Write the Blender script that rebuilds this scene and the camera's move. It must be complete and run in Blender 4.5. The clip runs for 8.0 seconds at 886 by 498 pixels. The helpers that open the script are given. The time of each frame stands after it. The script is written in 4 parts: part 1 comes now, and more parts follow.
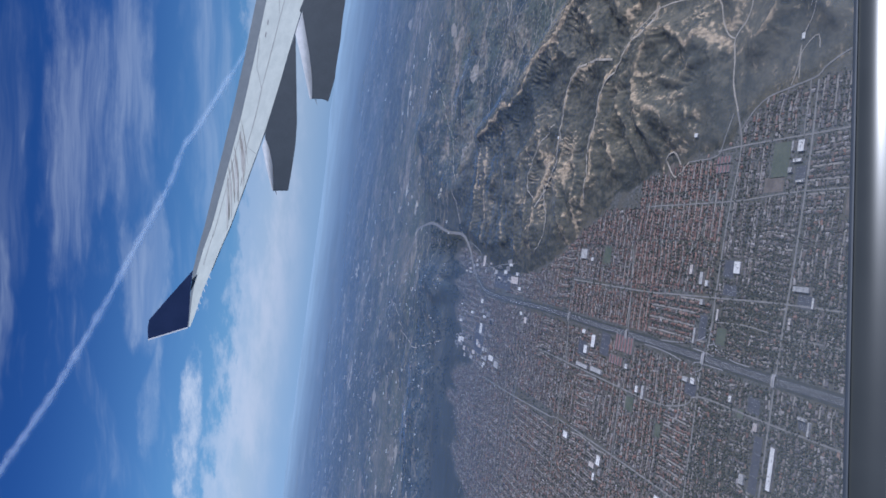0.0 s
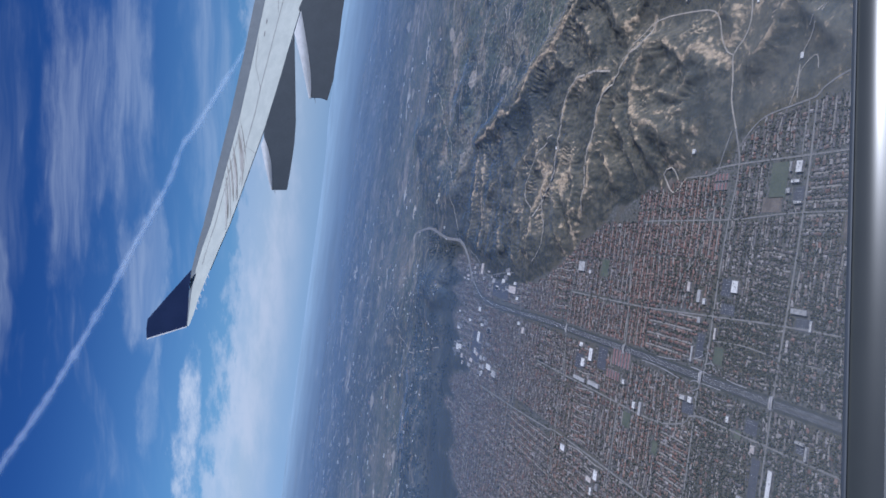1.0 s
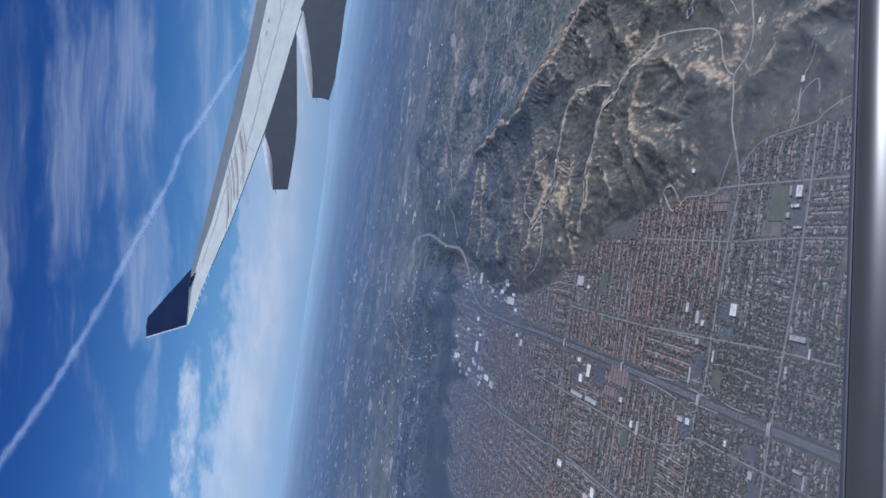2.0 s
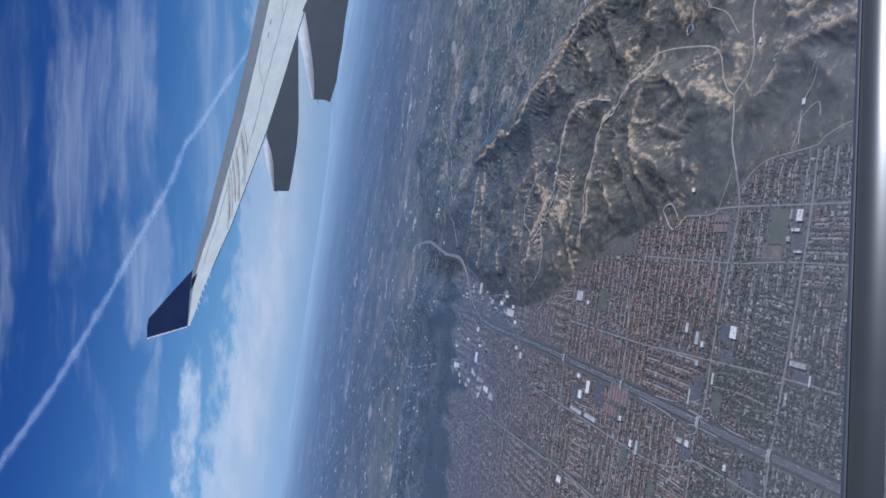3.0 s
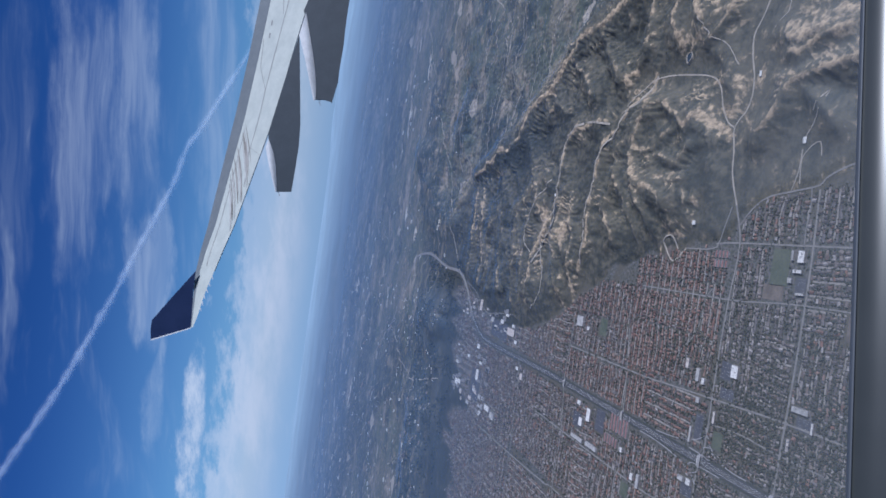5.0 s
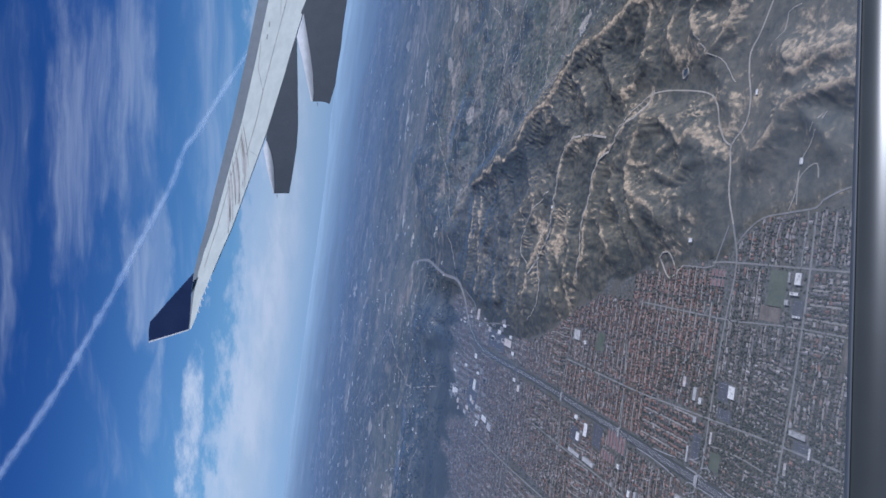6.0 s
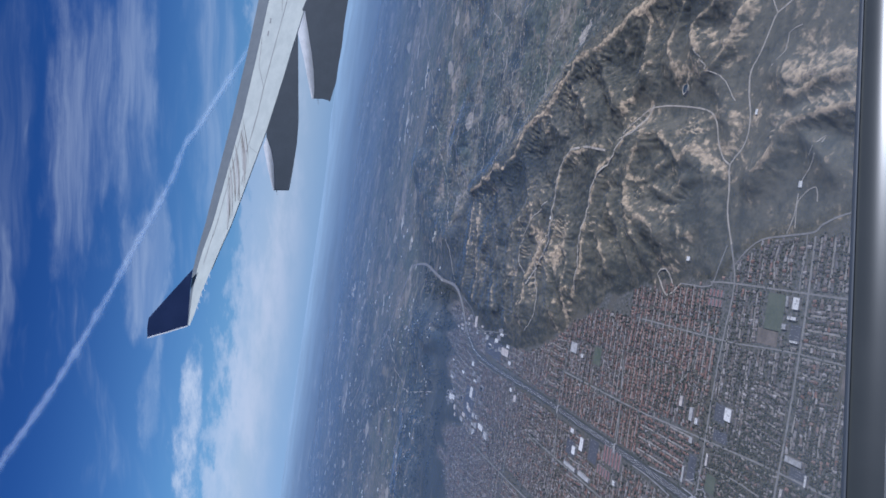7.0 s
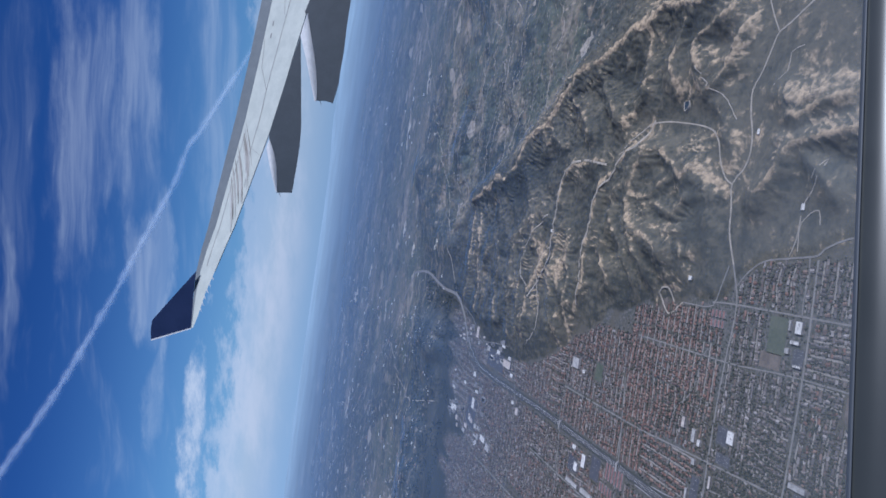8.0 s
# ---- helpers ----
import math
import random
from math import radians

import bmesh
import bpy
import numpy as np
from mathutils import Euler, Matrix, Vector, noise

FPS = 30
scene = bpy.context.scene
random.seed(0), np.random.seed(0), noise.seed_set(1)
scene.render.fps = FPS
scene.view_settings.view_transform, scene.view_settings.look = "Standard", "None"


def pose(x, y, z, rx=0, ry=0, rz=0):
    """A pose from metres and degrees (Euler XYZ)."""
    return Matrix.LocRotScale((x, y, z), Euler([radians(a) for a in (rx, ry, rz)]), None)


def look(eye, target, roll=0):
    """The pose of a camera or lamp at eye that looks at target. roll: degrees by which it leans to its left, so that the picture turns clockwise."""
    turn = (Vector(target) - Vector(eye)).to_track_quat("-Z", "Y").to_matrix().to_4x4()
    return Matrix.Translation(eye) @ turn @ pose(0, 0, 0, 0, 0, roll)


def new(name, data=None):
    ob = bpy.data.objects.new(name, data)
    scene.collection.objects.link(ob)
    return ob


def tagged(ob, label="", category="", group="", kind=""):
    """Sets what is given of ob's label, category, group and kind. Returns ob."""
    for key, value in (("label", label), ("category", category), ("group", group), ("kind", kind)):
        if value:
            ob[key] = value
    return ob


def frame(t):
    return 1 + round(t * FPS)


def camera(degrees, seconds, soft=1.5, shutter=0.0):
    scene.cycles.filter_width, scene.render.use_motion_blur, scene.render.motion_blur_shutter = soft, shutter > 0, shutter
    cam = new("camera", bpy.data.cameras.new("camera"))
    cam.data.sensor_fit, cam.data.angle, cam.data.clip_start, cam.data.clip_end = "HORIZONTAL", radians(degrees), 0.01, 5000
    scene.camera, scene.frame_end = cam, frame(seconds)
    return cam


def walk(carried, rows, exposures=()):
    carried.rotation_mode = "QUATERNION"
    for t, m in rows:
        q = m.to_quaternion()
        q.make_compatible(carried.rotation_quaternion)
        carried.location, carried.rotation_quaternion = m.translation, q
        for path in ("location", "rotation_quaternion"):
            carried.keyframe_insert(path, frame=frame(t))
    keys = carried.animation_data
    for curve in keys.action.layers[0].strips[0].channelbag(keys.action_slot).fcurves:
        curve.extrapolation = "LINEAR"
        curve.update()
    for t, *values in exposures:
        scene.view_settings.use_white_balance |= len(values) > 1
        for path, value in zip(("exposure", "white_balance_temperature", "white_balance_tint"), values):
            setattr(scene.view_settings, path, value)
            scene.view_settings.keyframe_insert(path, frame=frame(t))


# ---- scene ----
cam = camera(68.0, 8.0, soft=1.65)
# The flight line: straight along +x with a little drift to +y, sinking slightly. One metre stands for about sixteen.
EYE = Vector((-0.78, 0.53, 110.16))
COURSE = Vector((40.583, 8.003, -2.49))
LENGTH, ALONG = COURSE.length, COURSE.normalized()
ROWS = [  # seconds, tilt, lean, turn
    (0.0, -13.57, 82.047, -0.111), (0.5, -13.629, 82.059, -0.032), (1.0, -13.669, 82.01, -0.008), (1.5, -13.692, 81.727, 0.03),
    (3.0, -13.517, 81.395, -0.087), (3.5, -13.468, 81.32, -0.104), (4.0, -13.378, 81.646, 0.007), (4.5, -13.249, 81.701, 0.107),
    (6.0, -13.433, 81.931, 0.054), (6.5, -13.491, 81.468, 0.106), (7.0, -13.502, 81.465, 0.244), (7.5, -13.392, 81.634, 0.196),
    (8.0, -13.23, 81.563, 0.194),
]


def carried_pose(t, tilt, lean, turn):
    place = Matrix.Translation(EYE + ALONG * (LENGTH * t / 8.0))
    return place @ pose(0, 0, 0, 0, 0, turn) @ pose(0, 0, 0, tilt) @ pose(0, 0, 0, 0, lean) @ pose(0, 0, 0, 90)


walk(cam, [(r[0], carried_pose(*r)) for r in ROWS], exposures=[(0.0, 0.285, 5320, 15), (8.0, 0.295, 5320, 15)])

# ---- light ----
SUN = Vector((0.60, -0.28, 0.75)).normalized()
SUN_STRENGTH, SKY_STRENGTH = 4.0, 0.06
sun = new("sun", bpy.data.lights.new("sun", "SUN"))
sun.data.energy, sun.data.angle, sun.data.color = SUN_STRENGTH, radians(0.5), (1.0, 0.95, 0.87)
sun.matrix_world = look((0, 0, 600), Vector((0, 0, 600)) - SUN)


class Nodes:
    """A short way to write node trees."""

    def __init__(self, tree):
        self.tree = tree
        tree.nodes.clear()

    def add(self, kind, links=None, **settings):
        n = self.tree.nodes.new(kind)
        for key, value in settings.items():
            setattr(n, key, value)
        for key, value in (links or {}).items():
            slot = n.inputs[key]
            if isinstance(value, bpy.types.NodeSocket):
                self.tree.links.new(value, slot)
            else:
                slot.default_value = value
        return n

    def math(self, op, a, b=0.0, c=0.0, clamp=False):
        return self.add("ShaderNodeMath", {0: a, 1: b, 2: c}, operation=op, use_clamp=clamp).outputs[0]

    def ramp(self, value, low, high, to_low=0.0, to_high=1.0):
        n = self.add("ShaderNodeMapRange", {0: value, 1: low, 2: high, 3: to_low, 4: to_high}, interpolation_type="SMOOTHSTEP")
        return n.outputs[0]

    def mix(self, fac, a, b):
        n = self.add("ShaderNodeMix", {0: fac}, data_type="RGBA")
        for slot, value in ((6, a), (7, b)):
            if isinstance(value, bpy.types.NodeSocket):
                self.tree.links.new(value, n.inputs[slot])
            else:
                n.inputs[slot].default_value = (*value, 1)
        return n.outputs[2]

    def vec(self, x, y, z):
        return self.add("ShaderNodeCombineXYZ", {0: x, 1: y, 2: z}).outputs[0]

    def noise(self, vector, scale, detail=4.0, rough=0.55, warp=0.0):
        return self.add("ShaderNodeTexNoise", {"Vector": vector, "Scale": scale, "Detail": detail, "Roughness": rough, "Distortion": warp}).outputs["Fac"]

    def cells(self, vector, scale, out="Color"):
        return self.add("ShaderNodeTexVoronoi", {"Vector": vector, "Scale": scale}).outputs[out]


def make_world():
    world = bpy.data.worlds.new("sky")
    scene.world = world
    world.use_nodes = True
    n = Nodes(world.node_tree)
    way = n.add("ShaderNodeSeparateXYZ", {0: n.add("ShaderNodeTexCoord").outputs["Generated"]}).outputs
    depth = n.math("MAXIMUM", n.math("ABSOLUTE", way[1]), 0.08)
    level = n.vec(way[0], way[1], n.math("MAXIMUM", way[2], 0.012))
    sky = n.add("ShaderNodeTexSky", {"Vector": level}, sky_type="NISHITA", sun_disc=False, sun_elevation=math.asin(SUN.z),
                sun_rotation=math.atan2(SUN.x, SUN.y), altitude=1700.0, air_density=1.0, dust_density=0.4, ozone_density=4.0).outputs[0]
    a, h = n.math("DIVIDE", way[0], depth), n.math("DIVIDE", way[2], depth)
    s = n.math("ADD", h, n.math("MULTIPLY", a, -0.134))  # height across the streaks, slanted to fit the camera's view
    # deeper blue away from the horizon, as the air thins with height
    blue = n.mix(n.ramp(h, -0.05, 0.10), (0.56, 0.73, 1.10), (0.575, 0.77, 0.90))
    blue = n.mix(n.ramp(h, 0.12, 0.34), blue, (0.275, 0.475, 0.79))
    clear = n.add("ShaderNodeMix", {0: 1.0, 6: sky, 7: blue}, data_type="RGBA", blend_type="MULTIPLY").outputs[2]
    fray = n.noise(n.vec(n.math("MULTIPLY", a, 5.0), n.math("MULTIPLY", s, 16.0), 0.4), 1.5, 6, 0.62)
    drift = n.noise(n.vec(n.math("MULTIPLY", a, 2.0), n.math("MULTIPLY", s, 4.0), 3.7), 1.6, 3)
    s2 = n.math("ADD", s, n.math("MULTIPLY", n.math("SUBTRACT", drift, 0.5), 0.10))
    s3 = n.math("ADD", s, n.math("MULTIPLY", n.math("SUBTRACT", drift, 0.5), 0.05))
    comb = n.noise(n.vec(n.math("MULTIPLY", a, 3.0), n.math("MULTIPLY", s3, 46.0), 7.7), 1.5, 6, 0.56)
    streak = n.ramp(comb, 0.32, 0.76)

    curl = n.noise(n.vec(n.math("MULTIPLY", a, 11.0), n.math("MULTIPLY", s, 26.0), 5.2), 2.0, 8, 0.68)

    def cloud(a0, s0, ra, rs, ragged, crisp=0.0, low=0.1, skew=0.0):
        """The cover of one cloud, 1 in its middle, with a frayed rim."""
        p = n.math("POWER", n.math("DIVIDE", n.math("SUBTRACT", a, a0), ra), 2.0)
        slant = n.math("ADD", n.math("SUBTRACT", s2, s0), n.math("MULTIPLY", n.math("SUBTRACT", a, a0), skew))
        q = n.math("POWER", n.math("DIVIDE", slant, rs), 2.0)
        r = n.math("ADD", n.math("ADD", p, q), n.math("MULTIPLY", n.math("SUBTRACT", fray, 0.5), ragged))
        r = n.math("ADD", r, n.math("MULTIPLY", n.math("SUBTRACT", curl, 0.5), crisp))
        return n.ramp(r, 1.15, low)

    thin = n.math("MAXIMUM", n.math("MAXIMUM", cloud(0.08, 0.275, 0.24, 0.055, 2.6), cloud(0.17, 0.205, 0.22, 0.035, 2.6)),
                  n.math("MAXIMUM", n.math("MULTIPLY", cloud(0.20, 0.105, 0.25, 0.04, 2.2), 0.9), n.math("MULTIPLY", cloud(0.08, 0.365, 0.22, 0.03, 2.4), 0.35)))
    thin = n.math("MULTIPLY", n.math("MULTIPLY", thin, n.math("ADD", n.math("MULTIPLY", streak, 0.74), 0.16)), 0.36)
    stray = n.math("MULTIPLY", n.math("MULTIPLY", n.ramp(n.noise(n.vec(n.math("MULTIPLY", a, 3.0), n.math("MULTIPLY", s2, 12.0), 9.1), 1.4, 4), 0.52, 0.78), streak), 0.35)
    soft = n.math("MAXIMUM", n.math("MULTIPLY", n.math("MULTIPLY", cloud(-0.09, 0.19, 0.12, 0.026, 3.6), n.math("ADD", n.math("MULTIPLY", streak, 0.6), 0.4)), 0.45), n.math("MULTIPLY", n.math("MULTIPLY", cloud(-0.258, 0.180, 0.105, 0.012, 3.0, 2.0, -0.9, 0.14), n.math("ADD", n.math("MULTIPLY", streak, 0.7), 0.3)), 0.62))
    puff = n.math("MULTIPLY", cloud(-0.305, 0.136, 0.125, 0.0215, 3.6, 2.4, -0.15, 0.15), n.ramp(curl, 0.35, 0.65, 0.88, 0.66))
    rim = n.math("ADD", n.math("ADD", s, n.math("MULTIPLY", n.math("MINIMUM", a, 0.0), 0.16)), n.math("MULTIPLY", n.math("SUBTRACT", n.math("ADD", fray, n.math("MULTIPLY", n.math("SUBTRACT", curl, 0.5), 0.6)), 0.5), -0.12))
    bank = n.math("MULTIPLY", n.math("MULTIPLY", n.ramp(rim, 0.066, 0.040), n.ramp(h, -0.050, 0.018)), n.math("MULTIPLY", n.ramp(a, 0.30, -0.12, 0.54, 0.80), n.ramp(fray, 0.36, 0.62, 1.0, 0.55)))
    cover = n.math("MAXIMUM", n.math("MAXIMUM", thin, stray), n.math("MAXIMUM", n.math("MAXIMUM", soft, puff), bank), clamp=True)
    shade = n.mix(n.ramp(s, 0.0, 0.16), (8.0, 8.2, 8.7), (8.0, 8.6, 9.1))
    colour = n.mix(cover, clear, shade)
    back = n.add("ShaderNodeBackground", {"Color": colour, "Strength": SKY_STRENGTH})
    out = n.add("ShaderNodeOutputWorld", {"Surface": back.outputs[0]})


make_world()


# ---- materials ----
def surface(name, build, rough=0.85, metal=0.0, bump=None):
    """A material whose colour comes from build(nodes, place); bump: strength, distance and a node value."""
    m = bpy.data.materials.new(name)
    m.use_nodes = True
    n = Nodes(m.node_tree)
    place = n.add("ShaderNodeNewGeometry").outputs["Position"]
    colour = build(n, place)
    links = {"Base Color": colour if isinstance(colour, bpy.types.NodeSocket) else (*colour, 1), "Roughness": rough, "Metallic": metal}
    if bump:
        strength, distance, scale = bump
        links["Normal"] = n.add("ShaderNodeBump", {"Strength": strength, "Distance": distance, "Height": n.noise(place, scale, 5)}).outputs[0]
    shader = n.add("ShaderNodeBsdfPrincipled", links)
    n.add("ShaderNodeOutputMaterial", {"Surface": shader.outputs[0]})
    return m


def tone(low, high, scale, fine=None):
    """Mottled between two colours at two scales."""
    def build(n, place):
        f = n.math("ADD", n.math("MULTIPLY", n.noise(place, scale, 3), 0.6), n.math("MULTIPLY", n.noise(place, fine or scale * 9, 3), 0.4))
        return n.mix(n.ramp(f, 0.35, 0.65), low, high)
    return build


def varied(*colours, spread=0.5):
    """One of several colours for each object and each loose piece, with a little grime."""
    def build(n, place):
        r = n.math("FRACT", n.math("ADD", n.add("ShaderNodeNewGeometry").outputs["Random Per Island"], n.add("ShaderNodeObjectInfo").outputs["Random"]))
        ramp = n.add("ShaderNodeValToRGB", {0: r})
        ramp.color_ramp.interpolation = "CONSTANT"
        e = ramp.color_ramp.elements
        while len(e) < len(colours):
            e.new(0.5)
        for i, c in enumerate(colours):
            e[i].position = i / len(colours)
            e[i].color = (*c, 1)
        grime = n.ramp(n.noise(place, 1.7, 4), 0.3, 0.7, 1.0 - spread, 1.0 + spread * 0.3)
        return n.add("ShaderNodeMix", {0: 1.0, 6: ramp.outputs[0], 7: n.vec(grime, grime, grime)}, data_type="RGBA", blend_type="MULTIPLY").outputs[2]
    return build


def ground_colour(n, place):
    def read(name):
        return n.add("ShaderNodeAttribute", attribute_name=name).outputs["Fac"]
    wild, dry, far = read("wild"), read("dry"), read("far")
    # town lots: lawn, bare soil and paving
    lot = n.noise(place, 1.1, 4, 0.6)
    town = n.mix(n.ramp(lot, 0.38, 0.62), (0.048, 0.056, 0.046), (0.122, 0.115, 0.114))
    town = n.mix(n.ramp(n.noise(place, 0.05, 3), 0.45, 0.62), town, (0.085, 0.078, 0.062))
    # scrub and dry grass on the slopes
    brush = n.noise(place, 0.42, 6, 0.65)
    scrub = n.mix(n.ramp(brush, 0.34, 0.66), (0.040, 0.041, 0.031), (0.100, 0.089, 0.062))
    scrub = n.mix(n.ramp(n.noise(place, 0.09, 6, 0.65), 0.44, 0.62), scrub, (0.090, 0.081, 0.058))
    grass = n.mix(n.ramp(n.noise(place, 0.7, 6, 0.62), 0.32, 0.68), (0.150, 0.118, 0.078), (0.48, 0.370, 0.245))
    slope = n.math("ADD", dry, n.math("MULTIPLY", n.math("SUBTRACT", n.noise(place, 0.9, 7, 0.68), 0.5), 0.85))
    hill = n.mix(n.ramp(slope, -0.08, 0.28), (0.024, 0.027, 0.023), scrub)  # gullies darkened for thickets and for shade put into the colour, then open scrub
    hill = n.mix(n.ramp(slope, 0.34, 0.66), hill, grass)
    # the far plain: woods, fields drawn out along the valleys, pale bare plots
    stretched = n.add("ShaderNodeVectorMath", {0: place, 1: (0.7, 1.0, 0.0)}, operation="MULTIPLY").outputs[0]
    plot = n.add("ShaderNodeSeparateColor", {0: n.cells(stretched, 0.055)}).outputs
    small = n.add("ShaderNodeSeparateColor", {0: n.cells(stretched, 0.13)}).outputs
    frayed = n.math("ADD", dry, n.math("MULTIPLY", n.math("SUBTRACT", n.noise(place, 0.06, 7, 0.68), 0.5), 1.5))
    wood = n.mix(n.ramp(n.noise(place, 0.16, 5, 0.65), 0.36, 0.64), (0.016, 0.026, 0.028), (0.050, 0.056, 0.048))
    field = n.mix(plot[1], (0.066, 0.074, 0.056), (0.150, 0.136, 0.102))
    field = n.mix(n.math("MULTIPLY", n.ramp(n.noise(place, 0.2, 6, 0.7), 0.48, 0.62), 0.7), field, (0.046, 0.050, 0.042))
    field = n.mix(n.math("MULTIPLY", n.ramp(plot[0], 0.80, 0.84), n.ramp(n.noise(place, 0.12, 6, 0.7), 0.36, 0.56)), field, (0.28, 0.235, 0.185))
    field = n.mix(n.math("MULTIPLY", n.ramp(n.noise(place, 0.024, 5, 0.6), 0.44, 0.60), 0.8), field, (0.048, 0.066, 0.047))
    plain = n.mix(n.ramp(frayed, 0.26, 0.62), wood, field)
    plain = n.mix(n.ramp(small[2], 0.982, 0.992), plain, (0.30, 0.27, 0.23))
    # benches, tracks and ploughed strips along the valleys
    strips = n.add("ShaderNodeVectorMath", {0: place, 1: (0.34, 0.9, 0.0)}, operation="MULTIPLY").outputs[0]
    strip = n.noise(strips, 0.22, 7, 0.7, 0.8)
    plain = n.mix(n.math("MULTIPLY", n.ramp(strip, 0.53, 0.62), 0.75), plain, (0.190, 0.152, 0.112))
    plain = n.mix(n.math("MULTIPLY", n.ramp(strip, 0.47, 0.38), 0.7), plain, (0.026, 0.032, 0.028))
    plain = n.mix(n.math("MULTIPLY", n.ramp(n.noise(strips, 0.7, 5, 0.62, 0.4), 0.585, 0.66), 0.85), plain, (0.37, 0.315, 0.245))
    colour = n.mix(wild, town, hill)
    return n.mix(far, colour, plain)


M = {
    "ground": surface("ground", ground_colour, 0.95, bump=(0.7, 0.5, 0.9)),
    "asphalt": surface("asphalt", tone((0.054, 0.056, 0.064), (0.078, 0.079, 0.088), 0.4), 0.9),
    "old_asphalt": surface("old_asphalt", tone((0.049, 0.052, 0.066), (0.079, 0.081, 0.096), 0.5), 0.9),
    "street": surface("street", tone((0.150, 0.143, 0.136), (0.225, 0.214, 0.204), 0.35), 0.9),
    "lane": surface("lane", tone((0.185, 0.170, 0.157), (0.290, 0.266, 0.246), 0.5), 0.9),
    "concrete": surface("concrete", tone((0.197, 0.192, 0.198), (0.315, 0.305, 0.314), 0.8), 0.9),
    "track": surface("track", tone((0.26, 0.23, 0.19), (0.42, 0.37, 0.31), 0.5), 0.95),
    "verge": surface("verge", tone((0.032, 0.038, 0.037), (0.061, 0.063, 0.057), 0.6), 0.95),
    "lawn": surface("lawn", tone((0.059, 0.075, 0.053), (0.103, 0.112, 0.083), 0.22), 0.95),
    "soil": surface("soil", tone((0.089, 0.075, 0.066), (0.167, 0.140, 0.121), 0.35), 0.95),
    "paint": surface("paint", tone((0.55, 0.55, 0.53), (0.75, 0.75, 0.72), 2.0), 0.7),
    "white_roof": surface("white_roof", tone((0.520, 0.505, 0.480), (0.720, 0.705, 0.680), 0.9), 0.6),
    "grey_roof": surface("grey_roof", tone((0.265, 0.258, 0.250), (0.430, 0.420, 0.405), 0.7), 0.75),
    "tan_roof": surface("tan_roof", tone((0.374, 0.320, 0.286), (0.542, 0.490, 0.451), 0.7), 0.8),
    "dull_roof": surface("dull_roof", tone((0.13, 0.127, 0.128), (0.22, 0.213, 0.212), 0.7), 0.8),
    "red_roof": surface("red_roof", tone((0.167, 0.080, 0.072), (0.266, 0.140, 0.127), 0.8), 0.8),
    "wall": surface("wall", varied((0.286, 0.270, 0.264), (0.355, 0.340, 0.341), (0.227, 0.205, 0.198), (0.305, 0.275, 0.259)), 0.85),
    "roof": surface("roof", varied((0.122, 0.106, 0.101), (0.154, 0.132, 0.126), (0.084, 0.075, 0.076), (0.146, 0.115, 0.101), (0.198, 0.174, 0.165),
                                   (0.102, 0.088, 0.084), (0.175, 0.148, 0.133), (0.132, 0.122, 0.126), (0.293, 0.268, 0.258), (0.146, 0.130, 0.129), spread=0.35), 0.85),
    "clay_roof": surface("clay_roof", varied((0.178, 0.101, 0.080), (0.206, 0.123, 0.101), (0.139, 0.081, 0.067), (0.198, 0.139, 0.118), (0.129, 0.092, 0.083), (0.242, 0.165, 0.136), spread=0.35), 0.85),
    "leaf": surface("leaf", varied((0.035, 0.046, 0.037), (0.049, 0.058, 0.044), (0.066, 0.069, 0.052), (0.041, 0.049, 0.043), (0.082, 0.076, 0.060)), 0.9),
    "oak": surface("oak", varied((0.028, 0.038, 0.034), (0.040, 0.048, 0.040), (0.056, 0.056, 0.045), (0.032, 0.040, 0.038)), 0.9),
    "water": surface("water", lambda n, p: (0.02, 0.035, 0.05), 0.12),
    "far_roof": surface("far_roof", varied((0.40, 0.37, 0.33), (0.80, 0.79, 0.76), (0.30, 0.27, 0.24), (0.62, 0.60, 0.55), (0.34, 0.25, 0.20)), 0.85),
    "pale": surface("pale", tone((0.24, 0.21, 0.17), (0.58, 0.55, 0.49), 0.08, 0.5), 0.9),
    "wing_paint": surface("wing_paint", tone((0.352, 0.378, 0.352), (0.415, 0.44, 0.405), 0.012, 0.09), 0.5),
    "slat_grey": surface("slat_grey", tone((0.108, 0.126, 0.142), (0.130, 0.148, 0.164), 0.01, 0.08), 0.8),
    # shade put into the fairings' dark sides, sunlight into their pale tops
    "shaded_grey": surface("shaded_grey", tone((0.047, 0.057, 0.066), (0.058, 0.069, 0.079), 0.012, 0.1), 0.5),
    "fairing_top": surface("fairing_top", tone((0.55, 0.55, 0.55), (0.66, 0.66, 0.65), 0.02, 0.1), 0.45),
    "navy": surface("navy", tone((0.013, 0.022, 0.060), (0.018, 0.028, 0.072), 0.01, 0.1), 0.35),
    "seam": surface("seam", tone((0.16, 0.16, 0.16), (0.24, 0.235, 0.23), 0.05), 0.8),
    "stain": surface("stain", tone((0.125, 0.113, 0.098), (0.27, 0.262, 0.245), 0.003, 0.012), 0.8),
    "faint_stain": surface("faint_stain", tone((0.27, 0.265, 0.25), (0.38, 0.385, 0.37), 0.02, 0.12), 0.8),
    "seal": surface("seal", tone((0.050, 0.058, 0.068), (0.060, 0.068, 0.080), 4.0), 0.6),
    "rim": surface("rim", tone((0.032, 0.036, 0.036), (0.040, 0.044, 0.044), 3.0), 0.29),
    "panel": surface("panel", tone((0.10, 0.105, 0.105), (0.13, 0.135, 0.135), 3.0), 0.45),
}


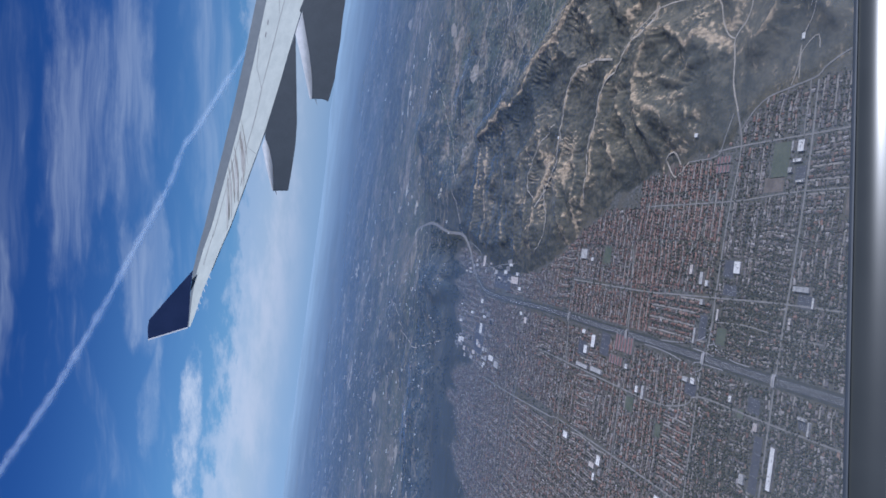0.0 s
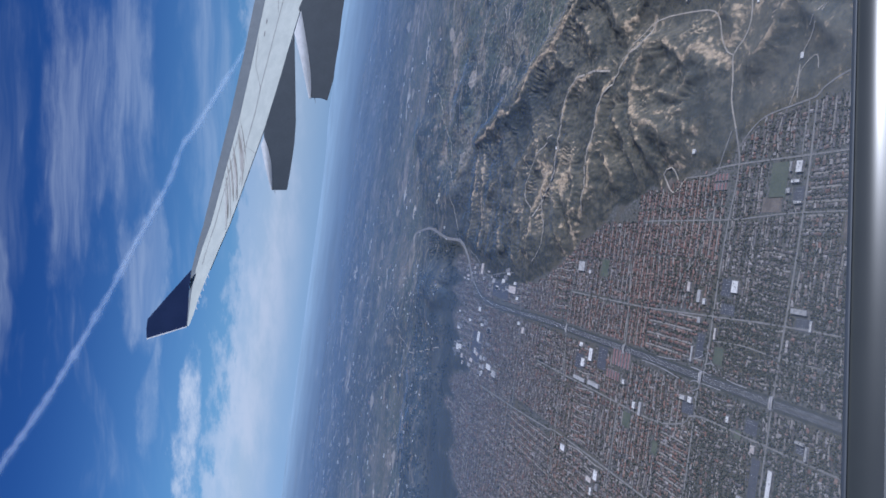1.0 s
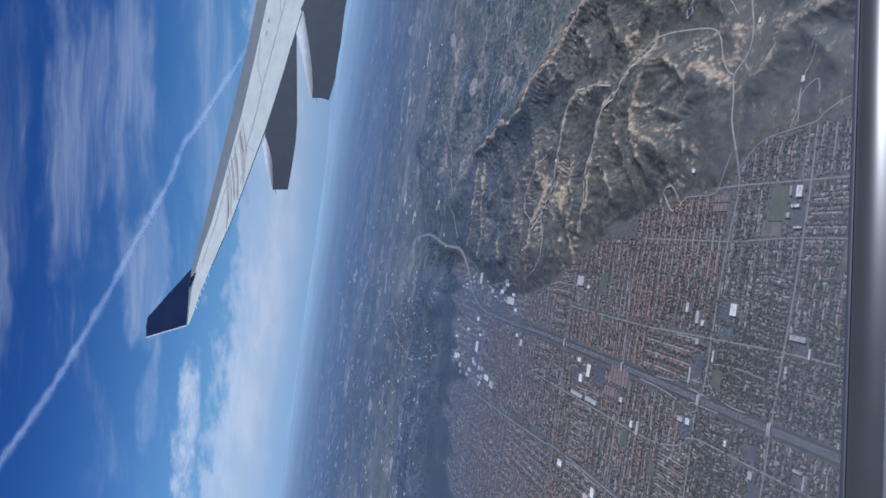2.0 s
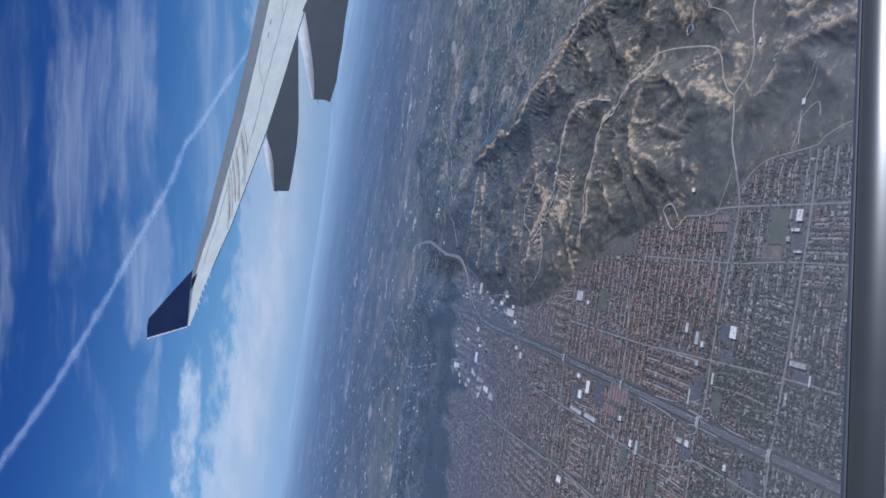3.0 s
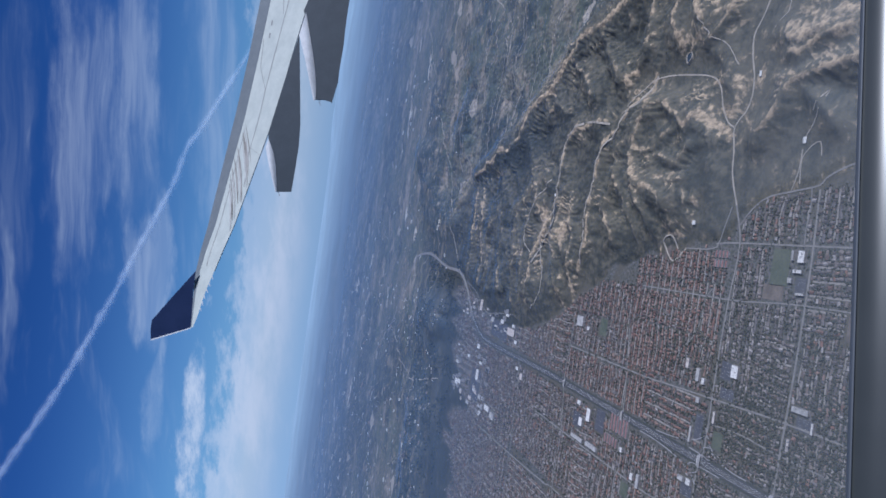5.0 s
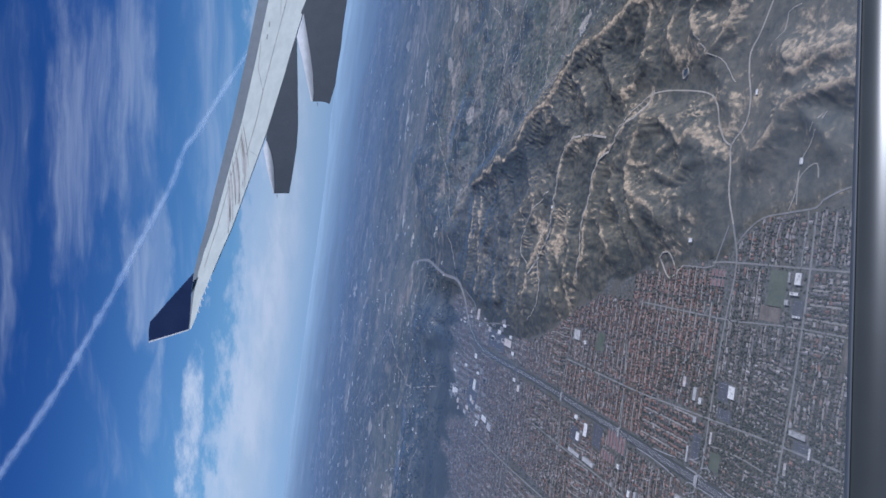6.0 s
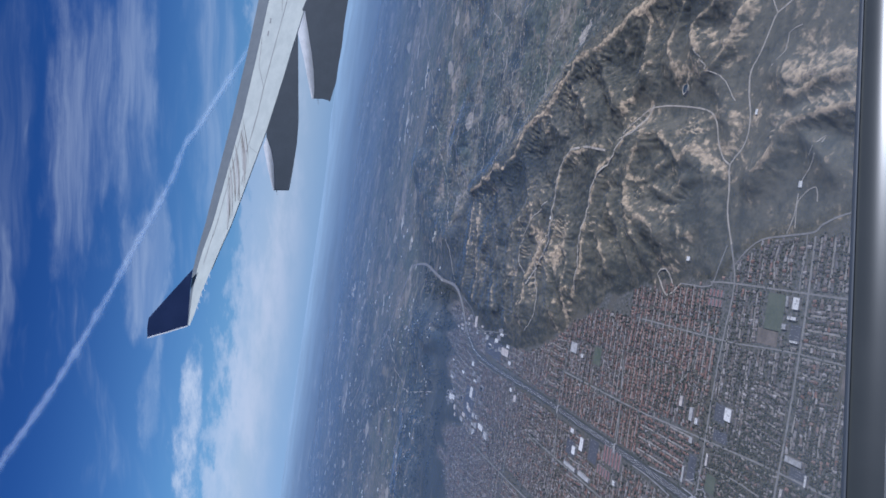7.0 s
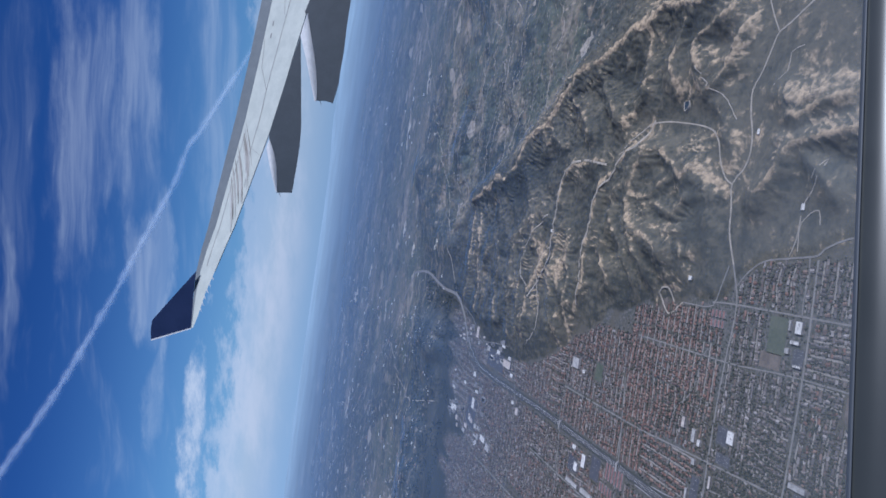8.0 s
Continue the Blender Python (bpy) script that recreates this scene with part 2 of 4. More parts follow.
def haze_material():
    """Haze put into a sheet's colour: mostly clear, scattering daylight, denser the farther off."""
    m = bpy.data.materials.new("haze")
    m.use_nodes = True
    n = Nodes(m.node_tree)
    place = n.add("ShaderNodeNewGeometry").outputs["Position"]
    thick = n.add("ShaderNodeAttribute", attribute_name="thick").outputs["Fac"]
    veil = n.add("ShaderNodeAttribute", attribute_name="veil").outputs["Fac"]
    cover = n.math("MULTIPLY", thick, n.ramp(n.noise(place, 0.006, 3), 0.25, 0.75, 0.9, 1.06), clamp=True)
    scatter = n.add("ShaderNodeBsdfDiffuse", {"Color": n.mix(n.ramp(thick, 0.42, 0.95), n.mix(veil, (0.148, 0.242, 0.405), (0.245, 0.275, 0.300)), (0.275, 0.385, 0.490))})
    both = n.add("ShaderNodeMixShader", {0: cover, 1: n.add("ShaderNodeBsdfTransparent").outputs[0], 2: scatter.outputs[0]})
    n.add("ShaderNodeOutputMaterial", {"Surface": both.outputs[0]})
    return m


# ---- building blocks ----
def mesh_of(name, points, faces, material, smooth=False):
    me = bpy.data.meshes.new(name)
    me.from_pydata([tuple(p) for p in points], [], [tuple(f) for f in faces])
    me.materials.append(material)
    if smooth:
        me.shade_smooth()
    me.update()
    return me


def piece(name, points, faces, material, parent=None, label="", smooth=False):
    ob = new(name, mesh_of(name, points, faces, material, smooth))
    if parent:
        ob.parent = parent
    return tagged(ob, label)


def thing(name, label, category, place=(0, 0, 0), group="", kind=""):
    ob = new(name)
    ob.location = place
    return tagged(ob, label, category, group, kind)


def box_points(x0, y0, z0, x1, y1, z1):
    return [(x0, y0, z0), (x1, y0, z0), (x1, y1, z0), (x0, y1, z0), (x0, y0, z1), (x1, y0, z1), (x1, y1, z1), (x0, y1, z1)]


BOX = [(0, 3, 2, 1), (4, 5, 6, 7), (0, 1, 5, 4), (1, 2, 6, 5), (2, 3, 7, 6), (3, 0, 4, 7)]


def lattice(x, y, seed):
    """Smooth lattice noise in -1 to 1 over arrays."""
    xi, yi = np.floor(x).astype(np.int64), np.floor(y).astype(np.int64)
    fx, fy = x - xi, y - yi

    def corner(i, j):
        k = (i * 374761393 + j * 668265263 + seed * 974634777) & 0x7FFFFFFF
        k = ((k ^ (k >> 13)) * 1274126177) & 0x7FFFFFFF
        angle = ((k ^ (k >> 16)) & 0xFFFF) / 65536.0 * 2 * np.pi
        return np.cos(angle) * (x - i) + np.sin(angle) * (y - j)

    u, v = fx ** 3 * (fx * (fx * 6 - 15) + 10), fy ** 3 * (fy * (fy * 6 - 15) + 10)
    low = corner(xi, yi) * (1 - u) + corner(xi + 1, yi) * u
    high = corner(xi, yi + 1) * (1 - u) + corner(xi + 1, yi + 1) * u
    return (low * (1 - v) + high * v) * 1.5


def step(v, low, high):
    s = np.clip((v - low) / (high - low), 0, 1)
    return s * s * (3 - 2 * s)


def spine(x, y, points):
    """The distance from a line of points, over arrays."""
    best = np.full(np.shape(x), 1e9)
    for (ax, ay), (bx, by) in zip(points, points[1:]):
        dx, dy = bx - ax, by - ay
        s = np.clip(((x - ax) * dx + (y - ay) * dy) / (dx * dx + dy * dy), 0, 1)
        best = np.minimum(best, np.hypot(x - ax - s * dx, y - ay - s * dy))
    return best


def flanks(x, y, points):
    """The distance from a line of points and the length run along it, negative on one side, over arrays."""
    best, run, total = np.full(np.shape(x), 1e9), np.zeros(np.shape(x)), 0.0
    for (ax, ay), (bx, by) in zip(points, points[1:]):
        dx, dy = bx - ax, by - ay
        size = math.hypot(dx, dy)
        s = np.clip(((x - ax) * dx + (y - ay) * dy) / size ** 2, 0, 1)
        d = np.hypot(x - ax - s * dx, y - ay - s * dy)
        side = np.where(dx * (y - ay) - dy * (x - ax) > 0, 1.0, -1.0)
        near = d < best
        run = np.where(near, (total + s * size + 50) * side, run)
        best = np.minimum(best, d)
        total += size
    return best, run


def smooth_line(points, gap=1.5):
    """A curve through the points, in even short steps."""
    p = [Vector(q) for q in points]
    p = [p[0] * 2 - p[1], *p, p[-1] * 2 - p[-2]]
    out = []
    for a, b, c, d in zip(p, p[1:], p[2:], p[3:]):
        n = max(2, int((c - b).length / gap))
        for i in range(n):
            t = i / n
            out.append(0.5 * (2 * b + (c - a) * t + (2 * a - 5 * b + 4 * c - d) * t * t + (3 * b - a - 3 * c + d) * t ** 3))
    return out + [p[-2]]


# ---- the lie of the land ----
EDGE_Y = [60, 100, 117, 125, 140, 148, 153, 170, 189, 206, 220, 232, 245, 271, 306, 344, 387, 420]
EDGE_X = [56, 55, 53.4, 49.8, 47.8, 42.5, 37.5, 35, 32.5, 28.4, 20, 16, 7, -3.4, -8, -7, 6, 12]
VALLEY = [(130, 158), (115, 152.8), (103.5, 147), (94.7, 150.6), (90.4, 153.4), (84, 152.6), (79.4, 151), (74, 150.8), (67.5, 153.6), (61, 155), (46, 151)]
PASS = [(88, 204), (88, 192), (85, 175), (82, 167), (73, 162), (66, 155.5)]
CREST = [(126, 158), (118.3, 175.4), (118, 184.8), (121, 196), (120.8, 206), (121.3, 225), (117, 233), (116.8, 248.6), (111, 257), (108.8, 264), (104, 271), (99.3, 279), (94.4, 293), (87, 305), (80, 326), (76, 348), (70, 374)]
SPUR = [(89.5, 198), (83, 203), (78, 213), (73, 216), (68.8, 223), (60, 226), (50.5, 227.5), (42, 229.4), (33, 229), (26, 231)]
HOGBACK = [(77, 222), (80, 239), (79, 249), (73.4, 257), (65, 256.5), (57, 258), (49, 258), (42, 261), (33, 270), (24, 277), (13, 277), (0, 282)]
# every ridge of the hills: its line, height, reach, the pitch and depth of its side spurs, and how dry its top is
RIDGES = [
    (CREST, 5.6, 15, 4.2, 1.3, 0.66),
    (SPUR, 2.2, 6, 2.6, 0.5, 0.42), (HOGBACK, 2.4, 7, 2.8, 0.5, 0.42),
    ([(81, 194), (74.5, 197), (68.6, 200.5), (61.5, 196), (55.6, 191), (49.6, 182), (45.5, 176)], 5.0, 12, 2.8, 1.0, 0.34),
    ([(67, 211), (67, 198.5), (67.6, 190), (69.3, 182.4)], 3.8, 9, 2.4, 0.8, 0.36),
    ([(79.5, 185.6), (73, 179), (68.4, 174.7), (68.5, 168.8), (66, 161.3)], 4.2, 9, 2.6, 1.0, 0.52),
    ([(72, 177), (73.5, 170), (73.2, 163)], 3.0, 3.2, 2.0, 0.3, 0.25), ([(75.2, 178), (76.8, 168), (77, 161)], 3.0, 3.2, 2.0, 0.3, 0.25),
    ([(68, 169), (70, 164), (70.3, 160)], 2.6, 3.0, 2.0, 0.3, 0.25), ([(79.5, 179), (80.5, 171), (80, 165)], 2.6, 3.0, 2.0, 0.3, 0.1),
    ([(59, 209), (51, 204), (43.3, 199.7), (32, 195)], 4.2, 7.5, 2.2, 0.95, 0.30), ([(61.5, 196), (48.3, 190), (39.3, 186), (32, 182.5)], 4.2, 7.5, 2.2, 0.95, 0.26),
    ([(45.5, 176), (40.7, 174.5), (35.8, 174.4)], 3.0, 6, 2.4, 0.7, 0.14), ([(58.2, 209), (49.7, 214), (43.9, 216.7), (34, 212)], 3.6, 7, 2.3, 0.85, 0.34),
    ([(64.3, 189.4), (60.2, 177.7), (62.2, 172)], 3.8, 6.5, 2.4, 0.85, 0.34), ([(54.8, 184), (53, 174)], 3.2, 6, 2.2, 0.8, 0.30),
    ([(66, 146), (70, 140.8), (72, 138), (74, 135.7), (74.6, 133.5), (74, 126), (76, 116)], 3.4, 8, 3.0, 0.8, 0.46), ([(74.8, 133.8), (70.7, 132), (65, 127.4), (60, 122)], 2.6, 7, 3.0, 0.6, 0.16),
    ([(83.5, 137), (81.5, 134), (82.5, 128), (84, 120)], 3.2, 7, 2.8, 0.8, 0.44), ([(77, 141), (77, 137.5)], 2.2, 4, 2.4, 0.5, 0.42), ([(88, 138), (85.3, 133.7), (86.5, 127)], 3.2, 7, 2.8, 0.8, 0.44),
    ([(113, 162), (112, 171.5), (108, 177), (102, 173)], 3.4, 7, 2.8, 0.8, 0.44), ([(118, 185), (110, 188), (103, 186), (98, 181)], 3.8, 8, 2.8, 0.9, 0.42), ([(121, 206), (112, 205), (104, 201), (98, 202)], 4.0, 9, 3.0, 1.0, 0.40),
    ([(117, 233), (108, 228), (100, 222), (94, 214)], 4.2, 9, 2.8, 1.0, 0.24), ([(111, 257), (102, 248), (94, 240), (88, 232)], 4.2, 9, 2.8, 1.0, 0.24), ([(99, 279), (92, 268), (86, 262)], 3.8, 8, 2.8, 0.9, 0.22),
    ([(87, 305), (74, 296), (62, 288), (50, 281)], 3.6, 9, 3.2, 0.9, 0.16), ([(78, 335), (62, 330), (46, 322), (30, 318)], 3.6, 11, 3.6, 0.9, 0.14), ([(70, 374), (52, 366), (34, 358), (18, 350)], 3.4, 12, 3.8, 0.9, 0.20),
    ([(106, 157), (99, 160.5), (95, 165)], 2.2, 5, 2.4, 0.6, 0.40), ([(63, 275), (52, 296), (40, 300), (24, 298)], 3.2, 9, 3.0, 0.8, 0.20), ([(40, 245), (34, 247), (27, 244)], 2.2, 6, 2.4, 0.5, 0.36),
]
side_hills = random.Random(12)
for y in (240, 252, 287, 298, 309, 321, 334, 347, 361, 377):  # low ridges running down to the town's upper edge
    top, sway = side_hills.uniform(44, 66), side_hills.uniform(-6, 6)
    RIDGES.append(([(top, y + sway), (top * 0.72, y + side_hills.uniform(-3, 3)), (top * 0.45, y + side_hills.uniform(-3, 3)), (side_hills.uniform(4, 12), y + side_hills.uniform(-5, 5))],
                   side_hills.uniform(2.2, 3.4), side_hills.uniform(5, 7.5), side_hills.uniform(2.2, 3.2), side_hills.uniform(0.6, 0.9), side_hills.uniform(0.16, 0.46)))
FREEWAY = [(-70, 650), (-28, 605), (-4, 578), (9.4, 560), (15.7, 547), (18.8, 498), (12.5, 447), (10.8, 408), (1.8, 386), (-10.2, 370), (-18.6, 349), (-20.4, 327), (-20.2, 300),
           (-19.5, 271), (-19.2, 249), (-19.3, 215), (-19.2, 188), (-19.5, 150), (-19.6, 125), (-19.2, 60), (-18.5, -40)]


def town_limit(x):
    """How far off the town reaches, at x: an uneven fringe."""
    x = np.asarray(x, float)
    return 396 + np.minimum(0, x + 60) * 0.42 + lattice(x / 27, x * 0 + 0.4, 61) * 40 + lattice(x / 8, x * 0 + 0.7, 62) * 20 + lattice(x / 2.6, x * 0 + 0.2, 63) * 5


def far_mountains(x, y):
    """Height of the mountains on the horizon."""
    return (26 * step(y, 1300, 2300) * step(x, 50, 600) * (0.55 + lattice(x / 330, y / 330, 41) * 0.5 + lattice(x / 120, y / 120, 42) * 0.16)).clip(0)


def ridge_relief(x, y, wx, wy):
    """Height of the ridges at points, how dry their tops are, and where their side spurs run."""
    spines, tops, ribs = np.zeros(x.shape), np.zeros(x.shape), np.zeros(x.shape)
    wave = 1.3 * lattice(x / 11, y / 11, 15) + 0.5 * lattice(x / 4.5, y / 4.5, 20) + 0.16 * lattice(x / 1.8, y / 1.8, 16)
    bite = 0.75 + 0.8 * lattice(x / 8, y / 8, 25)
    patch = 0.80 + 0.45 * lattice(x / 2.4, y / 2.4, 17) + 0.45 * lattice(x / 7, y / 7, 18)
    for line, height, reach, pitch, depth, top in RIDGES:
        lx, ly = zip(*line)
        at = np.nonzero((wx > min(lx) - reach) & (wx < max(lx) + reach) & (wy > min(ly) - reach) & (wy < max(ly) + reach))[0]
        if not len(at):
            continue
        d, run = flanks(wx[at], wy[at], line)
        q = np.clip(d / reach, 0, 1)
        spur = np.abs(np.sin(np.pi * ((run + 0.45 * d) / pitch + wave[at])))  # rounded side spurs parted by sharp gullies
        belly = np.clip(4 * q * (1 - q), 0, 1) ** 0.8
        fin = np.abs(np.sin(np.pi * ((run + 0.7 * d) / (0.43 * pitch) + 1.7 * wave[at])))  # smaller ribs between the gullies
        h = height * (1 - q) ** 1.2 + (depth * bite[at] * (spur - 0.55) + 0.26 * depth * (fin - 0.6)) * belly
        # paler spur tops, darker gullies: brush and shade put into the colour
        ribs[at] = np.where(h > spines[at], belly * (0.75 * step(spur, 0.72, 1.0) + 0.45 * step(fin, 0.7, 1.0) - 0.55 * (1 - step(spur, 0.05, 0.5)) - 0.2 * (1 - step(fin, 0.1, 0.5))), ribs[at])
        spines[at] = np.maximum(spines[at], h)
        tops[at] = np.maximum(tops[at], top * np.exp(-(d / (0.45 + 0.06 * reach)) ** 2) * patch[at])
    return spines, tops, ribs


def terrain(x, y):
    """Height, wildness and dryness of the ground at x, y."""
    x, y = np.asarray(x, float), np.asarray(y, float)
    edge = np.interp(y, EDGE_Y, EDGE_X) + lattice(x / 9, y / 9, 4) * 3
    out_far = town_limit(x) + 2
    near_hill = step(x - edge, -1, 15)
    far = step(y - out_far, 0, 26)
    wild = np.maximum(step(x - edge, -0.8, 0.8), step(y - out_far, -4, 6))
    wx = x + lattice(x / 26, y / 26, 11) * 4.5 + lattice(x / 10, y / 10, 13) * 1.7
    wy = y + lattice(x / 26, y / 26, 12) * 4.5 + lattice(x / 10, y / 10, 14) * 1.7
    ridged = lambda s, k: 1 - np.abs(lattice(wx / s, wy / s, k)) * 1.6  # sharp crests
    big, mid, tiny = ridged(46, 21), ridged(19, 22), ridged(3.6, 24)
    comb = lambda a, b, k: np.abs(lattice(wx / a, wy / b, k)) * 2.0  # rounded spurs, sharp gullies
    fine, thin = comb(2.6, 3.4, 27), comb(1.4, 1.9, 28)
    relief = np.interp(y, [140, 175, 260, 320, 400], [0.8, 1, 1.1, 1.2, 1.2])
    rough = (big * 1.1 + mid * 1.2 * big.clip(0) + ridged(8, 23) * 0.7 + fine * 0.42 + thin * 0.16 + tiny * 0.16) * relief
    spines, tops, ribs = np.zeros(x.shape), np.zeros(x.shape), np.zeros(x.shape)
    hilly = (x > -12) & (x < 145) & (y > 100) & (y < 420)
    if hilly.any():
        spines[hilly], tops[hilly], ribs[hilly] = ridge_relief(x[hilly], y[hilly], wx[hilly], wy[hilly])
    calm = step(y, 143, 158) * 0.8 + 0.2
    low = np.minimum(spine(x, y, VALLEY), spine(x, y, PASS))
    hill = (rough * calm + spines) * near_hill * (0.12 + 0.88 * step(low, 1.2, 9)) * (1 - 0.7 * np.exp(-((x - 91.5) / 8) ** 2 - ((y - 181) / 8) ** 2))
    woods = 0.75 * lattice(x / 120, y / 85, 31) + 0.5 * lattice(x / 46, y / 40, 32) + 0.28 * lattice(x / 16, y / 14, 36)
    spot = lambda px, py, rx, ry: np.exp(-((x - px) / rx) ** 2 - ((y - py) / ry) ** 2)
    woods = woods + 0.9 * spot(-26, 480, 34, 48) + 0.8 * spot(-112, 445, 46, 40) + 0.7 * spot(-145, 730, 60, 70) + 0.8 * spot(-275, 880, 110, 80) + 0.8 * spot(101, 565, 16, 24) \
        - 0.8 * spot(-25, 620, 45, 60) - 0.5 * spot(50, 600, 40, 60) - 0.5 * spot(-85, 850, 80, 60) - 0.6 * spot(190, 640, 70, 60)
    roll = (woods.clip(0) * 6.5 + lattice(x / 60, y / 34, 34) * 2.0 + (1 - np.abs(lattice(wx / 22, wy / 15, 33)) * 2) * 1.5 * (0.4 + woods.clip(0))) * far * np.interp(y, [400, 700, 1500, 2300], [1, 0.8, 0.35, 0.1])
    mount = far_mountains(x, y)
    path = spine(x, y, FREEWAY)
    keep = step(path, 3.0, 14 + 30 * step(y, 385, 440))
    z = (hill * (1 - step(y, 470, 660)) + roll * far) * (0.15 + 0.85 * keep) + mount
    dry = 0.03 + 1.55 * tops + 0.50 * ribs * (0.45 + 1.1 * lattice(x / 9, y / 9, 19)) + 0.16 * step(fine, 0.5, 1.1) * step(mid, 0.3, 0.9) + 0.08 * thin + 0.24 * lattice(x / 24, y / 24, 51) + 0.20 * lattice(x / 3.2, y / 3.2, 52) \
        + 0.55 * spot(41, 272, 9, 5) + 0.30 * spot(34, 262, 8, 6) + 0.55 * spot(38, 248, 5, 4) + 0.40 * spot(30, 368, 11, 11) + 0.22 * spot(95, 176, 10, 12) + 0.16 * spot(104, 165, 8, 10) + 0.2 * spot(88, 204, 8, 9) - 0.7 * spot(76, 312, 7, 20) \
        + 0.42 * spot(78.7, 148.1, 1.3, 1.2) + (0.16 + 0.14 * lattice(x / 5, y / 3, 53)) * (1 - step(y, 150, 168)) - 0.12 * step(y, 280, 330) + 0.12 * step(y, 380, 430) - 0.10 * step(y - out_far, -3, 8) * step(20 - x, -30, 10)
    z = z - 0.06 * np.maximum(0, np.hypot(x - 20, y) - 2340)
    beyond = step(y - np.interp(x, [-200, -90, -20, 30, 61, 79, 94, 117, 124, 150], [385, 415, 440, 430, 396, 345, 297, 254, 214, 190]), -2, 40)
    far = np.maximum.reduce([step(y, 450, 640), step(x, 230, 330), beyond])
    return z, wild, dry * (1 - far) + (0.5 - woods) * far, far


def ease(start, stop, fine0, fine1, fine, grow):
    """Coordinates from start to stop: even within fine0 to fine1, growing outwards."""
    up, down, s = list(np.arange(fine0, fine1, fine)), [], fine
    while up[-1] < stop:
        s *= grow
        up.append(up[-1] + s)
    v, s = fine0, fine
    while v > start:
        s *= grow
        v -= s
        down.append(v)
    return np.array(down[::-1] + up)


def make_ground():
    gx, gy = ease(-4600, 4600, -12, 140, 0.48, 1.045), ease(-3200, 4840, 112, 470, 0.75, 1.03)
    gy[-1], gx[-1], gx[0] = 4850, 4700, -4700
    X, Y = np.meshgrid(gx, gy)
    z, wild, dry, far = terrain(X, Y)
    face = np.gradient(z, gy, axis=0) - 0.6 * np.gradient(z, gx, axis=1)  # sunward slopes are coloured drier and paler, those turned away darker
    dry = dry + (0.13 * step(face, 0.1, 0.8) - 0.10 * step(-face, 0.1, 0.8)) * (1 - far)
    w, h = len(gx), len(gy)
    verts = np.column_stack([X.ravel(), Y.ravel(), z.ravel()])
    i = (np.arange(h - 1)[:, None] * w + np.arange(w - 1)[None, :]).ravel()
    faces = np.column_stack([i, i + 1, i + 1 + w, i + w])
    me = bpy.data.meshes.new("ground")
    me.from_pydata(verts, [], faces.tolist())
    for name, values in (("wild", wild), ("dry", dry), ("far", far)):
        me.attributes.new(name, "FLOAT", "POINT").data.foreach_set("value", values.ravel().astype(np.float32))
    me.materials.append(M["ground"])
    me.shade_smooth()
    me.update()
    tagged(new("ground", me), "valley floor and scrub-covered dry hills reaching the hazy horizon", "ground", kind="structure")


make_ground()


def ribbon_data(line, width, lift, offset=0.0, drape=True):
    pts, faces = [], []
    p = [Vector((q[0], q[1])) for q in line]
    for i, q in enumerate(p):
        t = (p[min(i + 1, len(p) - 1)] - p[max(i - 1, 0)]).normalized()
        side = Vector((-t.y, t.x))
        for s in (offset - width / 2, offset + width / 2):
            e = q + side * s
            pts.append([e.x, e.y, 0.0])
        if i:
            k = 2 * i
            faces.append((k - 2, k, k + 1, k - 1))
    a = np.array(pts)
    if drape:
        z = terrain(a[:, 0], a[:, 1])[0]
        a[:, 2] = np.repeat(z.reshape(-1, 2).max(1), 2)
    a[:, 2] += lift
    n = len(a)
    skirt = a.copy()
    skirt[:, 2] -= lift + 0.25
    for i in range(0, n - 2, 2):
        faces += [(i, i + n, i + 2 + n, i + 2), (i + 1, i + 3, i + 3 + n, i + 1 + n)]
    return np.vstack([a, skirt]), faces


def ribbon(name, line, width, lift, material, label, parent=None, offset=0.0, kind="structure", drape=True):
    pts, faces = ribbon_data(line, width, lift, offset, drape)
    ob = piece(name, pts, faces, material, parent, "" if parent else label)
    return ob if parent else tagged(ob, label, "road", kind=kind)


def grown(line, width, lift, offset=0.0):
    return ribbon_data(line, width, lift, offset)


# ---- roads ----
main = smooth_line(FREEWAY, 3.0)
freeway = tagged(new("road_freeway"), "wide pale grey divided freeway with dark planted verges", "freeway", kind="structure")
near_main = [p for p in main if p.y < 372]
ribbon("verge", near_main, 3.0, 0.05, M["verge"], "", freeway)
for side in (-0.46, 0.46):
    ribbon("carriageway", main, 0.74, 0.10, M["asphalt"], "", freeway, offset=side)
    for lane in (-0.19, 0.0, 0.19):
        ribbon("lane_line", main, 0.012, 0.112, M["paint"], "", freeway, offset=side + lane)
ribbon("median", main, 0.07, 0.16, M["street"], "", freeway)
for side in (-0.87, 0.87):
    ribbon("shoulder", main, 0.07, 0.11, M["old_asphalt"], "", freeway, offset=side)

